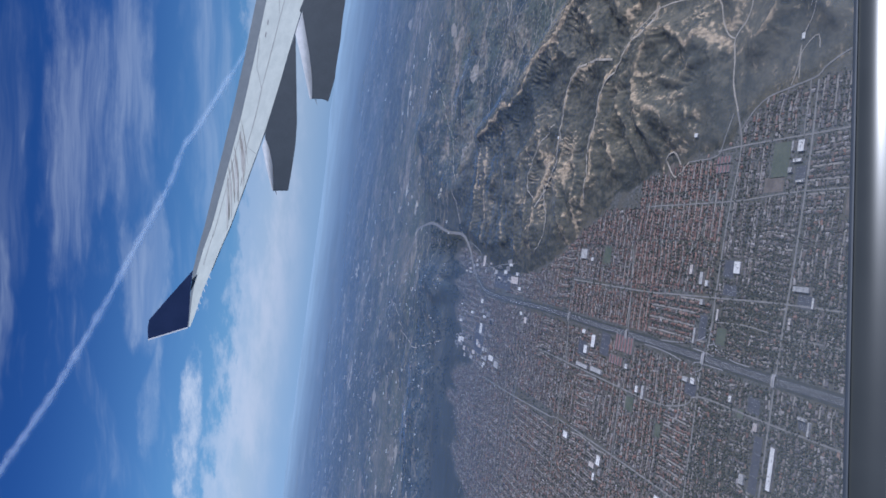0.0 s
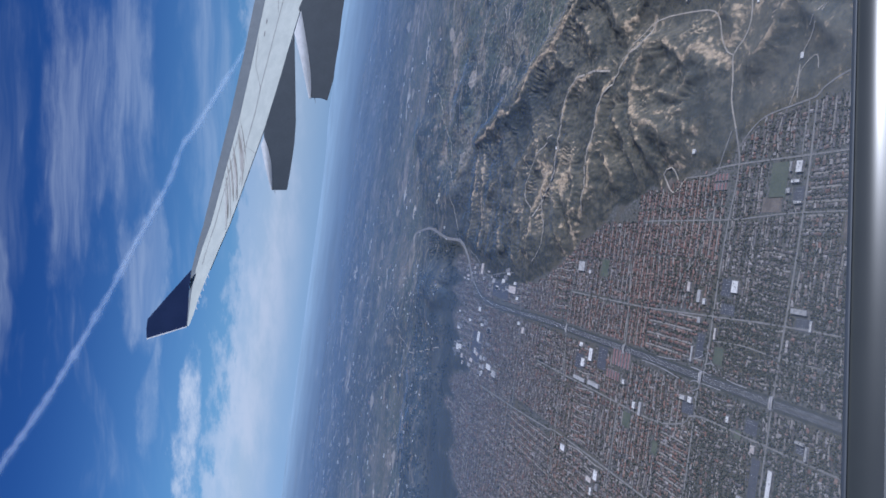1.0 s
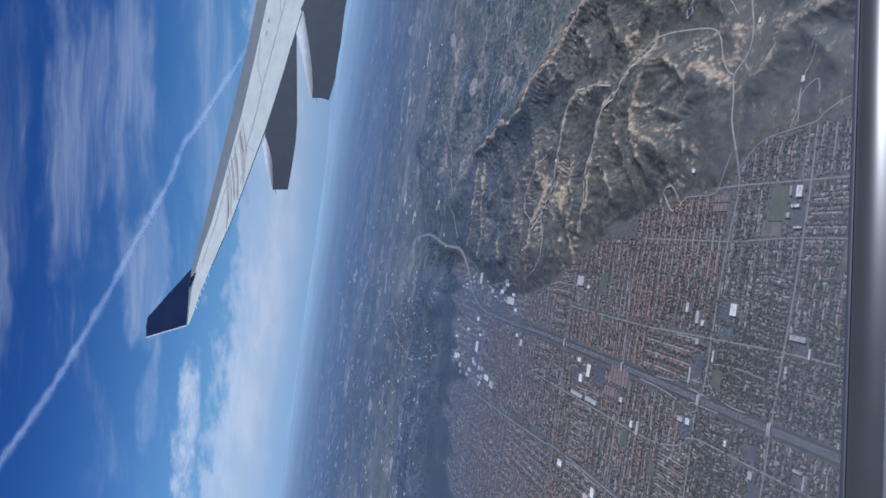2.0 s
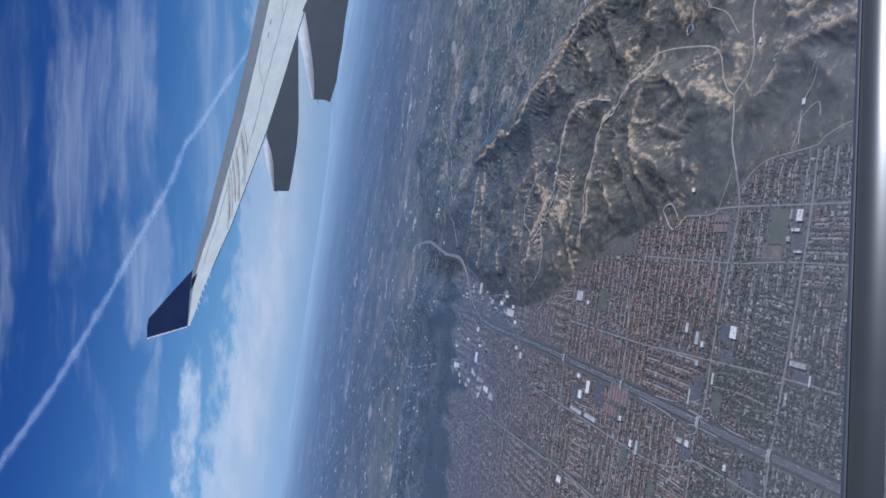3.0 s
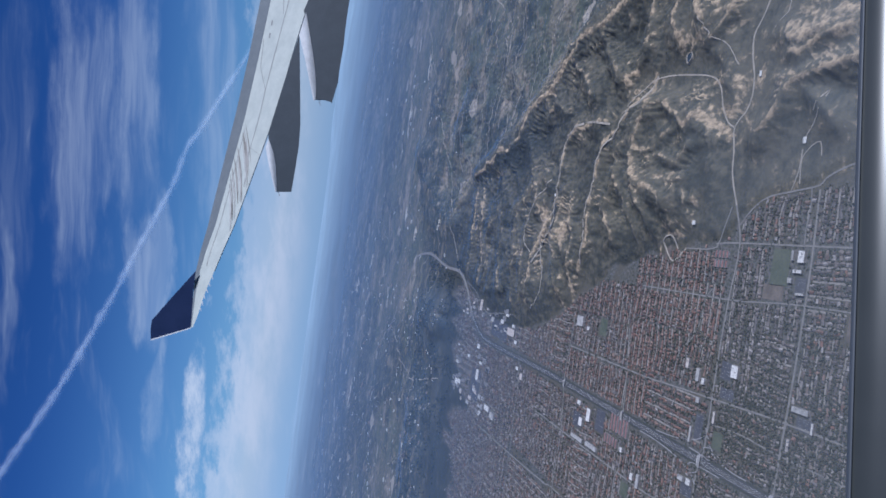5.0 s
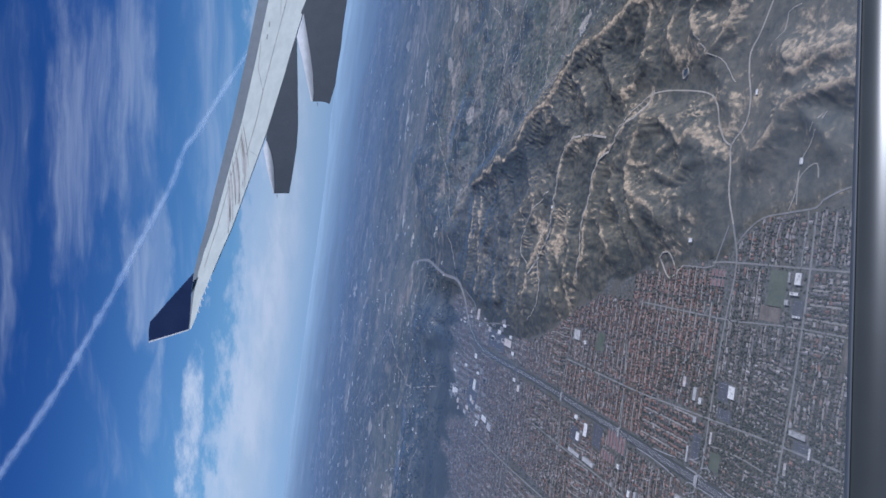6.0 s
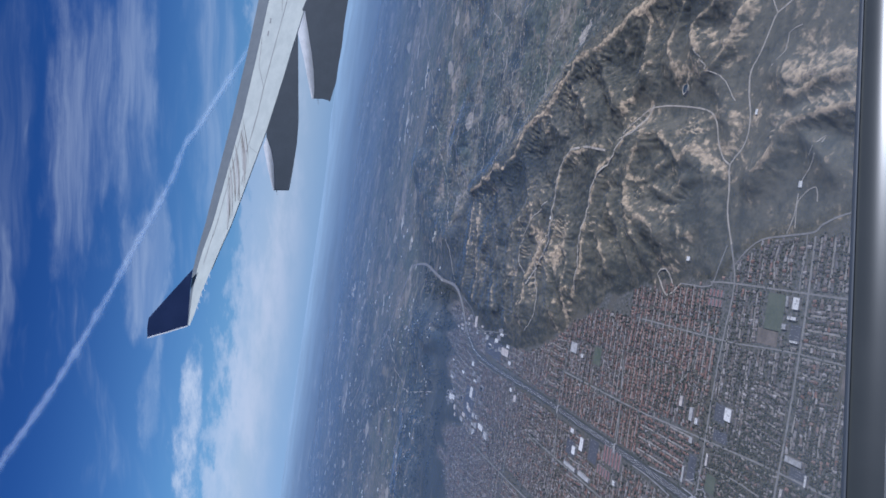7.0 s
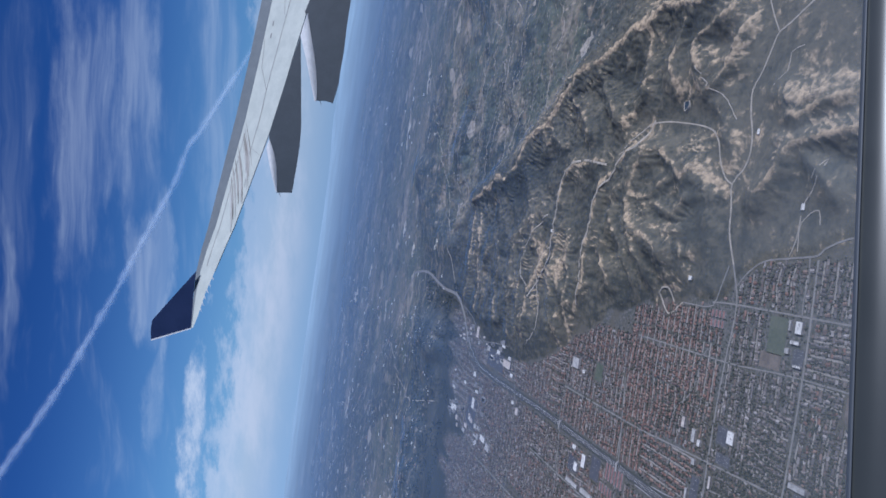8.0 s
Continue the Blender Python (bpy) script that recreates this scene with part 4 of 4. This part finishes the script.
for x0, x1, y0, y1, along_x, gap, clay in ZONES:
    nx, ny = max(1, round((x1 - x0) / 15)), max(1, round((y1 - y0) / 13))
    for i in range(nx):
        for j in range(ny):
            a, b = x0 + (x1 - x0) * i / nx, x0 + (x1 - x0) * (i + 1) / nx
            c, d = y0 + (y1 - y0) * j / ny, y0 + (y1 - y0) * (j + 1) / ny
            settle((a, b, c, d, along_x if rng.random() < 0.72 else not along_x, gap * rng.uniform(0.54, 0.70), clay * rng.uniform(0.4, 1.5)))

for x, y, turn, s in single:
    ob = thing("house", "small low house with a pitched shingle roof on a suburban lot", "house", (x, y, 0.0), "suburban houses")
    ob.rotation_euler.z = turn
    for name, me in zip(("wall", "roof"), PLAIN_MESH[s]):
        o = new(name, me)
        o.parent = ob
# trees between the houses: thick in the old blocks by the freeway, thin up by the hills
for x0, x1, y0, y1, number in ((1, 9, 156, 171, 420), (-30, 8, 326, 400, 900), (-17, 4, 103, 150, 4200), (4, 22, 103, 150, 1800), (22, 49, 103, 150, 900), (-60, -22, 103, 152, 6200), (-17, 36, 151, 200, 600), (-60, -22, 152, 236, 1500), (-17, 12, 200, 240, 500),
                               (-120, -60, 152, 300, 4200), (-60, -22, 236, 330, 2400), (-140, -60, 300, 425, 3800), (-17, 10, 236, 320, 700)):
    for x, y in zip(rng.uniform(x0, x1, number) + rng.normal(0, 2.6, number), rng.uniform(y0, y1, number) + rng.normal(0, 3.0, number)):
        if in_town(x, y) and clear_of(x, y, 0.12):
            plant_tree(trees, x, y, 0.0, rng.uniform(0.11, 0.29) * (1.2 if x < 4 + 5 * math.sin(y * 0.3) and y < 152 else 1.0) * (1.35 if y > 236 or x < -60 else 1.0), 2 if y < 200 else 1)
rows = tagged(new("house_rows"), "rows of small low suburban houses with grey and brown roofs", "houses", kind="stuff")
for key, heap in heaps.items():
    o = new("wall" if key == "wall" else "roof", heap.mesh("houses_" + key, M[key]))
    o.parent = rows
    tagged(o, kind="stuff")
tagged(new("road_streets", streets.mesh("road_streets", M["lane"])), "narrow pale residential streets between house rows", "street", kind="structure")
tagged(new("garden_trees", trees.mesh("garden_trees", M["leaf"])), "dark green garden and street trees among houses", "trees", kind="stuff")

# ---- hillside brush ----
brush = Heap()
bx, by = rng.uniform(-5, 150, 9000), rng.uniform(120, 400, 9000)
bz, bw, bd, _ = terrain(bx, by)
for x, y, z, w, d in zip(bx, by, bz, bw, bd):
    if w > 0.9 and d < 0.10 + 0.16 * rng.random() and y > 146 and np.min(np.hypot(road_points[:, 0] - x, road_points[:, 1] - y)) > 1.0:
        plant_tree(brush, x, y, z - 0.1, rng.uniform(0.12, 0.32), 1)
far_woods = Heap()
wx_, wy_ = rng.uniform(-170, 22, 5200), rng.uniform(396, 500, 5200)
for x, y, (z, w) in zip(wx_, wy_, np.column_stack(terrain(wx_, wy_)[:2])):
    if w > 0.95 and np.min(np.hypot(fine_free[:, 0] - x, fine_free[:, 1] - y)) > 2.2 and lattice(np.array([x / 15]), np.array([y / 22]), 77)[0] > -0.08:
        plant_tree(far_woods, x, y, z - 0.1, rng.uniform(0.35, 0.9), 1)
tagged(new("valley_woods", far_woods.mesh("valley_woods", M["oak"])), "dark oak woods on low hills past the town", "woods", kind="stuff")
tagged(new("hillside_brush", brush.mesh("hillside_brush", M["leaf"])), "dark chaparral brush and oaks in hillside gullies", "brush", kind="stuff")

# houses standing alone on the hills
for x, y, w, d in ((41.4, 166.0, 1.0, 1.3), (60.0, 130.6, 1.3, 0.9), (79.2, 149.0, 1.2, 0.7), (52.8, 259, 1.0, 1.2)):
    z = float(terrain([x], [y])[0][0])
    ob = thing("hill_house", "white-roofed building alone on a hillside", "house", (x, y, z))
    (wp, wf), (rp, rf) = gable(w, d, 0.3, 0.2)
    piece("wall", wp, wf, M["wall"], ob)
    piece("roof", rp, rf, M["white_roof"], ob)

# a small pond in the hills
z = float(terrain([91.5], [181.0])[0][0])
ring = [(91.5 + math.cos(a) * 1.5 * (1 + 0.15 * math.sin(3 * a)), 181 + math.sin(a) * 1.1, z + 0.35) for a in np.linspace(0, 2 * math.pi, 28, endpoint=False)]
low_ring = [(91.5 + (p[0] - 91.5) * 1.5, 181 + (p[1] - 181) * 1.5, z - 0.6) for p in ring]
pond = thing("water_pond", "small dark pond with a pale dirt bank", "pond", kind="structure")
piece("water", ring + [(p[0], p[1], p[2] - 1) for p in ring], [tuple(range(28))] + [(i, i + 28, (i + 1) % 28 + 28, (i + 1) % 28) for i in range(28)], M["water"], pond)
outer = [(91.5 + (p[0] - 91.5) * 1.22, 181 + (p[1] - 181) * 1.25, z + 0.4) for p in ring]
piece("bank", ring + outer + low_ring, [(i, (i + 1) % 28, (i + 1) % 28 + 28, i + 28) for i in range(28)] + [(i + 28, (i + 1) % 28 + 28, (i + 1) % 28 + 56, i + 56) for i in range(28)], M["track"], pond)

# ---- far plain: bright roofs and bare fields ----
far_heap = Heap()
fy = 430 * (1900 / 430) ** rng.random(2200)
fx = np.where(np.arange(2200) % 2, rng.uniform(-0.46, 0.34, 2200), rng.uniform(-0.46, -0.02, 2200)) * fy
fz, clump = terrain(fx, fy)[0], lattice(fx / 40, fy / 60, 88)
for x, y, z, c in zip(fx, fy, fz, clump):
    if c < -0.05 - 0.3 * rng.random() or (rng.random() < 0.25 and x > 0.12 * y):
        continue
    s = min(0.6 * math.exp(rng.normal() * 0.75), 0.75 + (y - 430) * 0.001) * (y / 500) ** 0.9
    far_heap.add(np.array(box_points(x - s * rng.uniform(0.5, 1.9), y - s * 0.8, z - 2, x + s * rng.uniform(0.5, 1.9), y + s * rng.uniform(0.3, 1.8), z + 0.5)), BOX)
tagged(new("far_buildings", far_heap.mesh("far_buildings", M["far_roof"])), "pale roofs of distant towns in the haze", "buildings", kind="stuff")


def bare_field(x, y, w, d):
    pts, faces = [], []
    n = 10
    for i in range(n + 1):
        for j in range(2):
            pts.append((x - w / 2 + w * i / n, y + (j - 0.5) * d * 0.7 * math.sin(math.pi * (i + 0.3) / (n + 0.6)) * rng.uniform(0.15, 1.3) + w * 0.05 * math.sin(i * 0.8)))
    a = np.array(pts)
    z = terrain(a[:, 0], a[:, 1])[0] + 0.9
    top = np.column_stack([a, z])
    low = np.column_stack([a, z - 3])
    m = len(a)
    faces = [(2 * i, 2 * i + 2, 2 * i + 3, 2 * i + 1) for i in range(n)] + [(2 * i, 2 * i + m, 2 * i + 2 + m, 2 * i + 2) for i in range(n)]
    tagged(piece("bare_field", np.vstack([top, low]), faces, M["pale"], None), "pale bare field far off in the haze", "field")


for x, y, w, d in ((-185, 876, 42, 14), (192, 620, 26, 14), (156, 696, 44, 16), (18, 931, 14, 14), (-3, 833, 16, 12), (-47, 946, 26, 26), (-108, 1100, 26, 40), (-88, 861, 22, 16),
                   (-156, 1037, 34, 24), (51, 628, 16, 18), (33, 575, 14, 10), (41, 476, 8, 5), (-330, 1200, 60, 30), (-420, 1330, 60, 40), (-520, 1500, 90, 50), (-610, 1640, 80, 60),
                   (-480, 1700, 70, 60), (-640, 1850, 100, 80), (-380, 1500, 50, 40), (-300, 1420, 50, 40), (-560, 1380, 60, 30), (-250, 1050, 34, 16)):
    bare_field(x, y, w, d)

# ---- draped sheet with haze put into its colour ----
def make_haze():
    gx, gy = ease(-2600, 2600, -20, 180, 1.6, 1.05), ease(60, 2620, 110, 430, 1.6, 1.03)
    X, Y = np.meshgrid(gx, gy)
    z, wild = terrain(X, Y)[:2]
    lift = np.interp(Y, [200, 300, 450, 700, 1500, 2300, 2620], [1.3, 1.6, 2.6, 9.0, 6.0, 2.5, 2.0])
    calm = far_mountains(X, Y) - 0.06 * np.maximum(0, np.hypot(X - 20, Y) - 2340) + lift
    even = step(Y, 450, 750)  # low over the slopes nearby, a level layer farther out
    z = np.maximum((z + lift) * (1 - even) + calm * even, z + 1.0)
    # haze painted by distance, with extra near the viewer for window glare
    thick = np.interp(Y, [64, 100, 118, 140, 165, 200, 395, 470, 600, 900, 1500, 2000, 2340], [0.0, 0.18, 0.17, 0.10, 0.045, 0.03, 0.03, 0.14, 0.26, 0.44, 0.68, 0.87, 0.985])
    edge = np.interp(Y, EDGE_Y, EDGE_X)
    veil = np.maximum(step(X - edge, -1.5, 3) * (1 - step(Y, 200, 330)), 1 - step(Y, 140, 230))  # window glare put into the sheet's colour over the near slopes and streets
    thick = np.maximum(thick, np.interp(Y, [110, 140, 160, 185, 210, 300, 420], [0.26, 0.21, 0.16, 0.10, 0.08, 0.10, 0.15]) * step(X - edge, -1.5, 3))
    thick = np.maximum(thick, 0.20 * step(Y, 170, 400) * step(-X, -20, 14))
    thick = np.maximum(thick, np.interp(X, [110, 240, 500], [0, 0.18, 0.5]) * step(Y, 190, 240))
    w, h = len(gx), len(gy)
    i = (np.arange(h - 1)[:, None] * w + np.arange(w - 1)[None, :]).ravel()
    dense = thick.ravel()
    i = i[np.maximum.reduce([dense[i], dense[i + 1], dense[i + w], dense[i + w + 1]]) > 0.001]
    me = bpy.data.meshes.new("backdrop_haze")
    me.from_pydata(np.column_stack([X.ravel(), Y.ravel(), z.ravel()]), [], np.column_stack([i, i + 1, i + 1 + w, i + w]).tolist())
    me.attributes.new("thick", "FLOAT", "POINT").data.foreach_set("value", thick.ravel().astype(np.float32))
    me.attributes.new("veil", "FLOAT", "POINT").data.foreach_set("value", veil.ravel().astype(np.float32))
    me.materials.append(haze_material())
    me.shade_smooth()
    tagged(new("backdrop_haze", me), "draped see-through sheet with blue haze put into its colour", "haze", kind="structure")


make_haze()


# ---- contrail ----
def make_contrail():
    depth, base = 4800.0, Vector((19.5, 4.5, 109.0))
    course = smooth_line([(0.34, 0.052), (0.2708, 0.0795), (0.2256, 0.097), (0.1761, 0.1176), (0.1137, 0.1438), (0.0895, 0.1558), (0.032, 0.1685), (-0.0629, 0.2014), (-0.1293, 0.2235), (-0.2704, 0.277), (-0.3885, 0.3316), (-0.48, 0.372), (-0.6, 0.42)], 0.006)
    pts, faces, across = [], [], []
    for i, p in enumerate(course):
        t = (course[min(i + 1, len(course) - 1)] - course[max(i - 1, 0)]).normalized()
        side = Vector((-t.y, t.x))
        wide = (0.0088 + 0.0026 * i / len(course)) * (1 + 0.22 * math.sin(i * 0.9) * math.sin(i * 0.37 + 1))
        for k in range(5):
            q = p + side * wide * (k / 2 - 1)
            pts.append(base + Vector((q.x, 1, q.y)) * depth + Vector((0, abs(k - 2) * 8, 0)))
            across.append((1 - abs(k / 2 - 1)) * (0.72 + 0.28 * i / len(course)))
        if i:
            faces += [(5 * i - 5 + k, 5 * i + k, 5 * i + k + 1, 5 * i - 4 + k) for k in range(4)]
    m = bpy.data.materials.new("contrail")
    m.use_nodes = True
    n = Nodes(m.node_tree)
    place = n.add("ShaderNodeNewGeometry").outputs["Position"]
    middle = n.add("ShaderNodeAttribute", attribute_name="middle").outputs["Fac"]
    body = n.math("ADD", middle, n.math("MULTIPLY", n.math("SUBTRACT", n.noise(place, 0.010, 5, 0.58), 0.5), 0.95))
    cover = n.math("MULTIPLY", n.math("MULTIPLY", n.ramp(body, 0.05, 1.05), n.ramp(middle, 0.0, 0.7)), 0.28)
    white = (0.8, 0.82, 0.86, 1)
    scatter = n.add("ShaderNodeAddShader", {0: n.add("ShaderNodeBsdfDiffuse", {"Color": white}).outputs[0], 1: n.add("ShaderNodeBsdfTranslucent", {"Color": white}).outputs[0]})
    both = n.add("ShaderNodeMixShader", {0: cover, 1: n.add("ShaderNodeBsdfTransparent").outputs[0], 2: scatter.outputs[0]})
    n.add("ShaderNodeOutputMaterial", {"Surface": both.outputs[0]})
    ob = piece("contrail", pts, faces, m, None, smooth=True)
    ob.data.attributes.new("middle", "FLOAT", "POINT").data.foreach_set("value", across)
    tagged(ob, "long white contrail fraying across blue sky", "contrail")


make_contrail()

# ---- the wing ----
# u, v: pixels of the camera's view at 4 s; depth: behind the trailing edge.
WING_EYE = EYE + ALONG * (LENGTH / 2)
WING_TURN = carried_pose(4.0, *ROWS[6][1:]).to_3x3() @ Matrix.Rotation(radians(-90), 3, "X")
# set far off and scaled up so it hardly shifts in the camera's view
WING_DISTANCE, WING_LENS = 4200.0, 1162.4


def wing_point(u, v, depth=0.0):
    reach = WING_DISTANCE + depth
    return WING_EYE + WING_TURN @ Vector(((u - 784) / WING_LENS * reach, reach, (441 - v) / WING_LENS * reach))


STATIONS = [  # v, leading edge, slat line, trailing edge
    (-110, 476, 502, 585), (0, 460, 478.5, 546), (100, 439, 457, 515), (206, 414.5, 432.5, 484), (300, 391, 407, 449),
    (400, 366, 379, 412), (440, 354, 364, 394), (480, 344.5, 352, 377), (520, 340, 344, 360), (560, 337, 339, 347), (579, 335, 336.5, 339),
]
airplane_wing = thing("airplane_wing", "light grey airliner wing with navy winglet and two fairings", "wing")


def span_sheet(name, columns, material, label=""):
    """A skin over the span; columns: at each station a row of (u, depth)."""
    pts, faces = [], []
    for (v, *_), row in zip(STATIONS, columns):
        pts += [wing_point(u, v, d) for u, d in row]
    k = len(columns[0])
    for i in range(len(columns) - 1):
        faces += [(i * k + j, i * k + j + 1, i * k + k + j + 1, i * k + k + j) for j in range(k - 1)]
    return piece(name, pts, faces, material, airplane_wing, label, smooth=True)


def chord(s):
    return 1.1 * 3.66 * (s[3] - s[1])


span_sheet("skin", [[(s[2] + (s[3] - s[2]) * f, chord(s) * (1 - f) * (1 - 0.25 * f)) for f in (0, 0.2, 0.4, 0.6, 0.8, 1)] for s in STATIONS], M["wing_paint"], "light grey painted upper skin")
span_sheet("slat", [[(s[1] + (s[2] - s[1]) * f, chord(s) * (1.08 - 0.08 * f)) for f in (0, 0.3, 0.6, 1)] for s in STATIONS], M["slat_grey"], "darker grey leading edge slat")
# the underside's shade is put into its dark colour
span_sheet("underside", [[(s[3], 0), (s[3] + 1.5, 30), (s[1] + (s[3] - s[1]) * 0.3, chord(s) * 1.0 + 60), (s[1], chord(s) * 1.10)] for s in STATIONS[:8]], M["shaded_grey"])


def at_span(v, f):
    """A point of the skin at span v, fraction f from the slat line to the trailing edge, just proud of it."""
    i = max(k for k in range(len(STATIONS) - 1) if STATIONS[k][0] <= v)
    a, b = STATIONS[i], STATIONS[i + 1]
    w = (v - a[0]) / (b[0] - a[0])
    s = [p + (q - p) * w for p, q in zip(a, b)]
    return s[2] + (s[3] - s[2]) * f, v, chord(s) * (1 - f) * (1 - 0.25 * f) - 1.6


def on_skin(u, v):
    """The depth just proud of the skin at u, v."""
    left, right = at_span(v, 0.0)[0], at_span(v, 1.0)[0]
    return at_span(v, min(1.0, max(0.0, (u - left) / (right - left))))[2]


def skin_strip(name, ends, width, material, taper=False, lift=0.0):
    """A narrow strip on the skin; ends: a run of (span, fraction)."""
    fine = []
    for (v0, f0), (v1, f1) in zip(ends, ends[1:]):
        n = max(2, int(abs(v1 - v0) / (8 if taper else 20)))
        fine += [(v0 + (v1 - v0) * i / n, f0 + (f1 - f0) * i / n) for i in range(n)]
    fine.append(ends[-1])
    c = [at_span(*e) for e in fine]
    pts, faces = [], []
    for i, (u, v, d) in enumerate(c):
        p, q = c[max(i - 1, 0)], c[min(i + 1, len(c) - 1)]
        du, dv = q[0] - p[0], q[1] - p[1]
        n = math.hypot(du, dv) or 1
        w = width * (0.15 + 0.85 * math.sin(math.pi * i / (len(c) - 1))) if taper else width
        ou, ov = -dv / n * w / 2, du / n * w / 2
        for sign in (1, -1):
            a, b = u + sign * ou, v + sign * ov
            pts.append(wing_point(a, b, on_skin(a, b) - lift))
        if i:
            faces.append((2 * i - 2, 2 * i, 2 * i + 1, 2 * i - 1))
    return piece(name, pts, faces, material, airplane_wing)


skin_strip("seam", [(-100, 0.48), (0, 0.475), (156, 0.457), (275, 0.53), (330, 0.8)], 0.9, M["seam"])
skin_strip("seam", [(69, 0.03), (119, 0.13), (158, 0.45)], 0.8, M["seam"])
skin_strip("seam", [(232, 0.12), (400, 0.22), (470, 0.32)], 0.9, M["seam"])
skin_strip("seam", [(-40, 0.2), (25, 0.42)], 0.7, M["seam"])
skin_strip("seam", [(262, 0.55), (274, 0.98)], 0.5, M["seam"])
soot = random.Random(4)
for k in range(14):  # streaks of grime blown back over the skin
    v0 = 214 + k * 8.6 + soot.uniform(-4, 4)
    f0 = soot.uniform(0.0, 0.10)
    run = soot.uniform(0.85, 1.08)
    skin_strip("stain", [(v0, f0), (v0 + 86 * run, f0 + 0.82 * run)], soot.choice((1.4, 2.2, 3.4)), M["faint_stain"] if k % 3 == 1 else M["stain"], True, 0.2 + k * 0.2)
for v, f in ((36, 0.16), (58, 0.18)):
    skin_strip("vent", [(v, f), (v + 9, f + 0.01)], 2.2, M["seam"])


def hull(name, outline, depth, thick, material, parent, label=""):
    """A closed body from its outline, its far side drawn in and its rim rounded."""
    cu, cv = sum(p[0] for p in outline) / len(outline), sum(p[1] for p in outline) / len(outline)
    rings = []
    for inset, d in ((0.012, depth), (0.0, depth + thick * 0.12), (0.0, depth + thick * 0.8), (0.06, depth + thick)):
        rings.append([wing_point(u + (cu - u) * inset, v + (cv - v) * inset, d) for u, v in outline])
    n = len(outline)
    pts = [p for r in rings for p in r]
    faces = [tuple(range(n))[::-1], tuple(range(3 * n, 4 * n))]
    for k in range(3):
        faces += [(k * n + i, k * n + (i + 1) % n, (k + 1) * n + (i + 1) % n, (k + 1) * n + i) for i in range(n)]
    ob = piece(name, pts, faces, material, parent, label)
    bm = bmesh.new()
    bm.from_mesh(ob.data)
    bmesh.ops.recalc_face_normals(bm, faces=bm.faces)
    bm.to_mesh(ob.data)
    bm.free()
    return ob


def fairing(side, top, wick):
    # side and top carry shade and sunlight in their colours
    body = hull("fairing", side, -60, 14, M["shaded_grey"], airplane_wing, "flap track fairing with shade put into its dark grey")
    tip = hull("fairing_top", top, -61.5, 3, M["fairing_top"], body, "upper edge with sunlight put into its pale colour")
    tip.data.shade_smooth()
    hull("static_wick", wick, -50, 4, M["seam"], body)


fairing([(546, -4), (565, -60), (622, -60), (620.5, 0), (618, 46), (611.5, 87), (598, 142), (586, 182), (582, 180), (574, 177.5), (556, 177), (556, 150), (553, 105), (541, 24), (536, 20)],
        [(541, 22), (553, 95), (557, 130), (558, 160), (557, 177.5), (553.5, 177.5), (538, 101), (528.5, 62)], [(563, 177), (564, 177), (566, 187), (565.4, 187)])
fairing([(529, 61), (530, 150), (530.4, 220), (527.6, 257), (521, 300), (514, 339.5), (486.5, 339.5), (485.5, 303), (478, 262), (473.5, 245), (474, 233), (500, 150)],
        [(474, 246), (482, 268), (486.5, 292), (488, 320), (488, 339), (485.6, 339), (476, 300), (468.5, 261)], [(491, 339), (492, 339), (493.5, 347), (492.8, 347)])

winglet = hull("winglet", [(344.5, 479), (300, 528), (266.5, 566), (264, 582), (264.3, 600.5), (300, 590), (335, 579.5), (338, 560), (339.5, 520), (342.5, 496)], 90, 16, M["navy"], airplane_wing, "dark navy blue blade")
hull("edge", [(264.2, 600), (300, 589.6), (335.5, 579), (335.8, 581), (300, 592), (264.5, 602.4)], 88, 18, M["fairing_top"], winglet, "bare pale trailing edge")
for v, f in ((488, 0.97), (500, 0.97), (511, 0.97), (522, 0.97), (533, 0.96), (544, 0.95)):
    u, v, d = at_span(v, f)
    hull("static_wick", [(u - 1, v), (u + 1.0, v), (u + 2.6, v + 6.5), (u + 1.6, v + 7)], d - 8, 3, M["fairing_top"], airplane_wing)


# ---- the cabin window's edge, stretched along the flight line to fit the camera's view ----
def window_rail(name, profile, material, label, parent):
    right, ahead = WING_TURN @ Vector((1, 0, 0)), WING_TURN @ Vector((0, 1, 0))
    pts, faces = [], []
    for s in np.linspace(-1.5, LENGTH + 1.5, 3):
        pts += [EYE + ALONG * s + ahead * d + right * q for q, d in profile]
    k = len(profile)
    for i in range(2):
        faces += [(i * k + j, i * k + j + 1, i * k + k + j + 1, i * k + k + j) for j in range(k - 1)]
    return piece(name, pts, faces, material, parent, label, smooth=True)


window_frame = thing("window_frame", "grey cabin window surround with a satin reveal and dark seal", "window frame")
REVEAL = [(0.2546 + 0.0118 * k / 10 - 0.0011 * math.sin(math.pi * k / 10), 0.4045 - 0.0148 * k / 10 - 0.0009 * math.sin(math.pi * k / 10)) for k in range(11)]
window_rail("seal", [(0.2678, 0.420), (0.2583, 0.414), (0.2538, 0.408), (0.2531, 0.4045), (0.2536, 0.4030), (0.2547, 0.4045)], M["seal"], "blue-grey rubber seal", window_frame)
window_rail("rim", REVEAL, M["rim"], "dark satin reveal with a soft sheen", window_frame)
window_rail("surround", [(0.2665, 0.3896), (0.2690, 0.3850), (0.2850, 0.3700), (0.3300, 0.362), (0.4200, 0.360), (0.4300, 0.420)], M["panel"], "grey moulded plastic surround", window_frame)
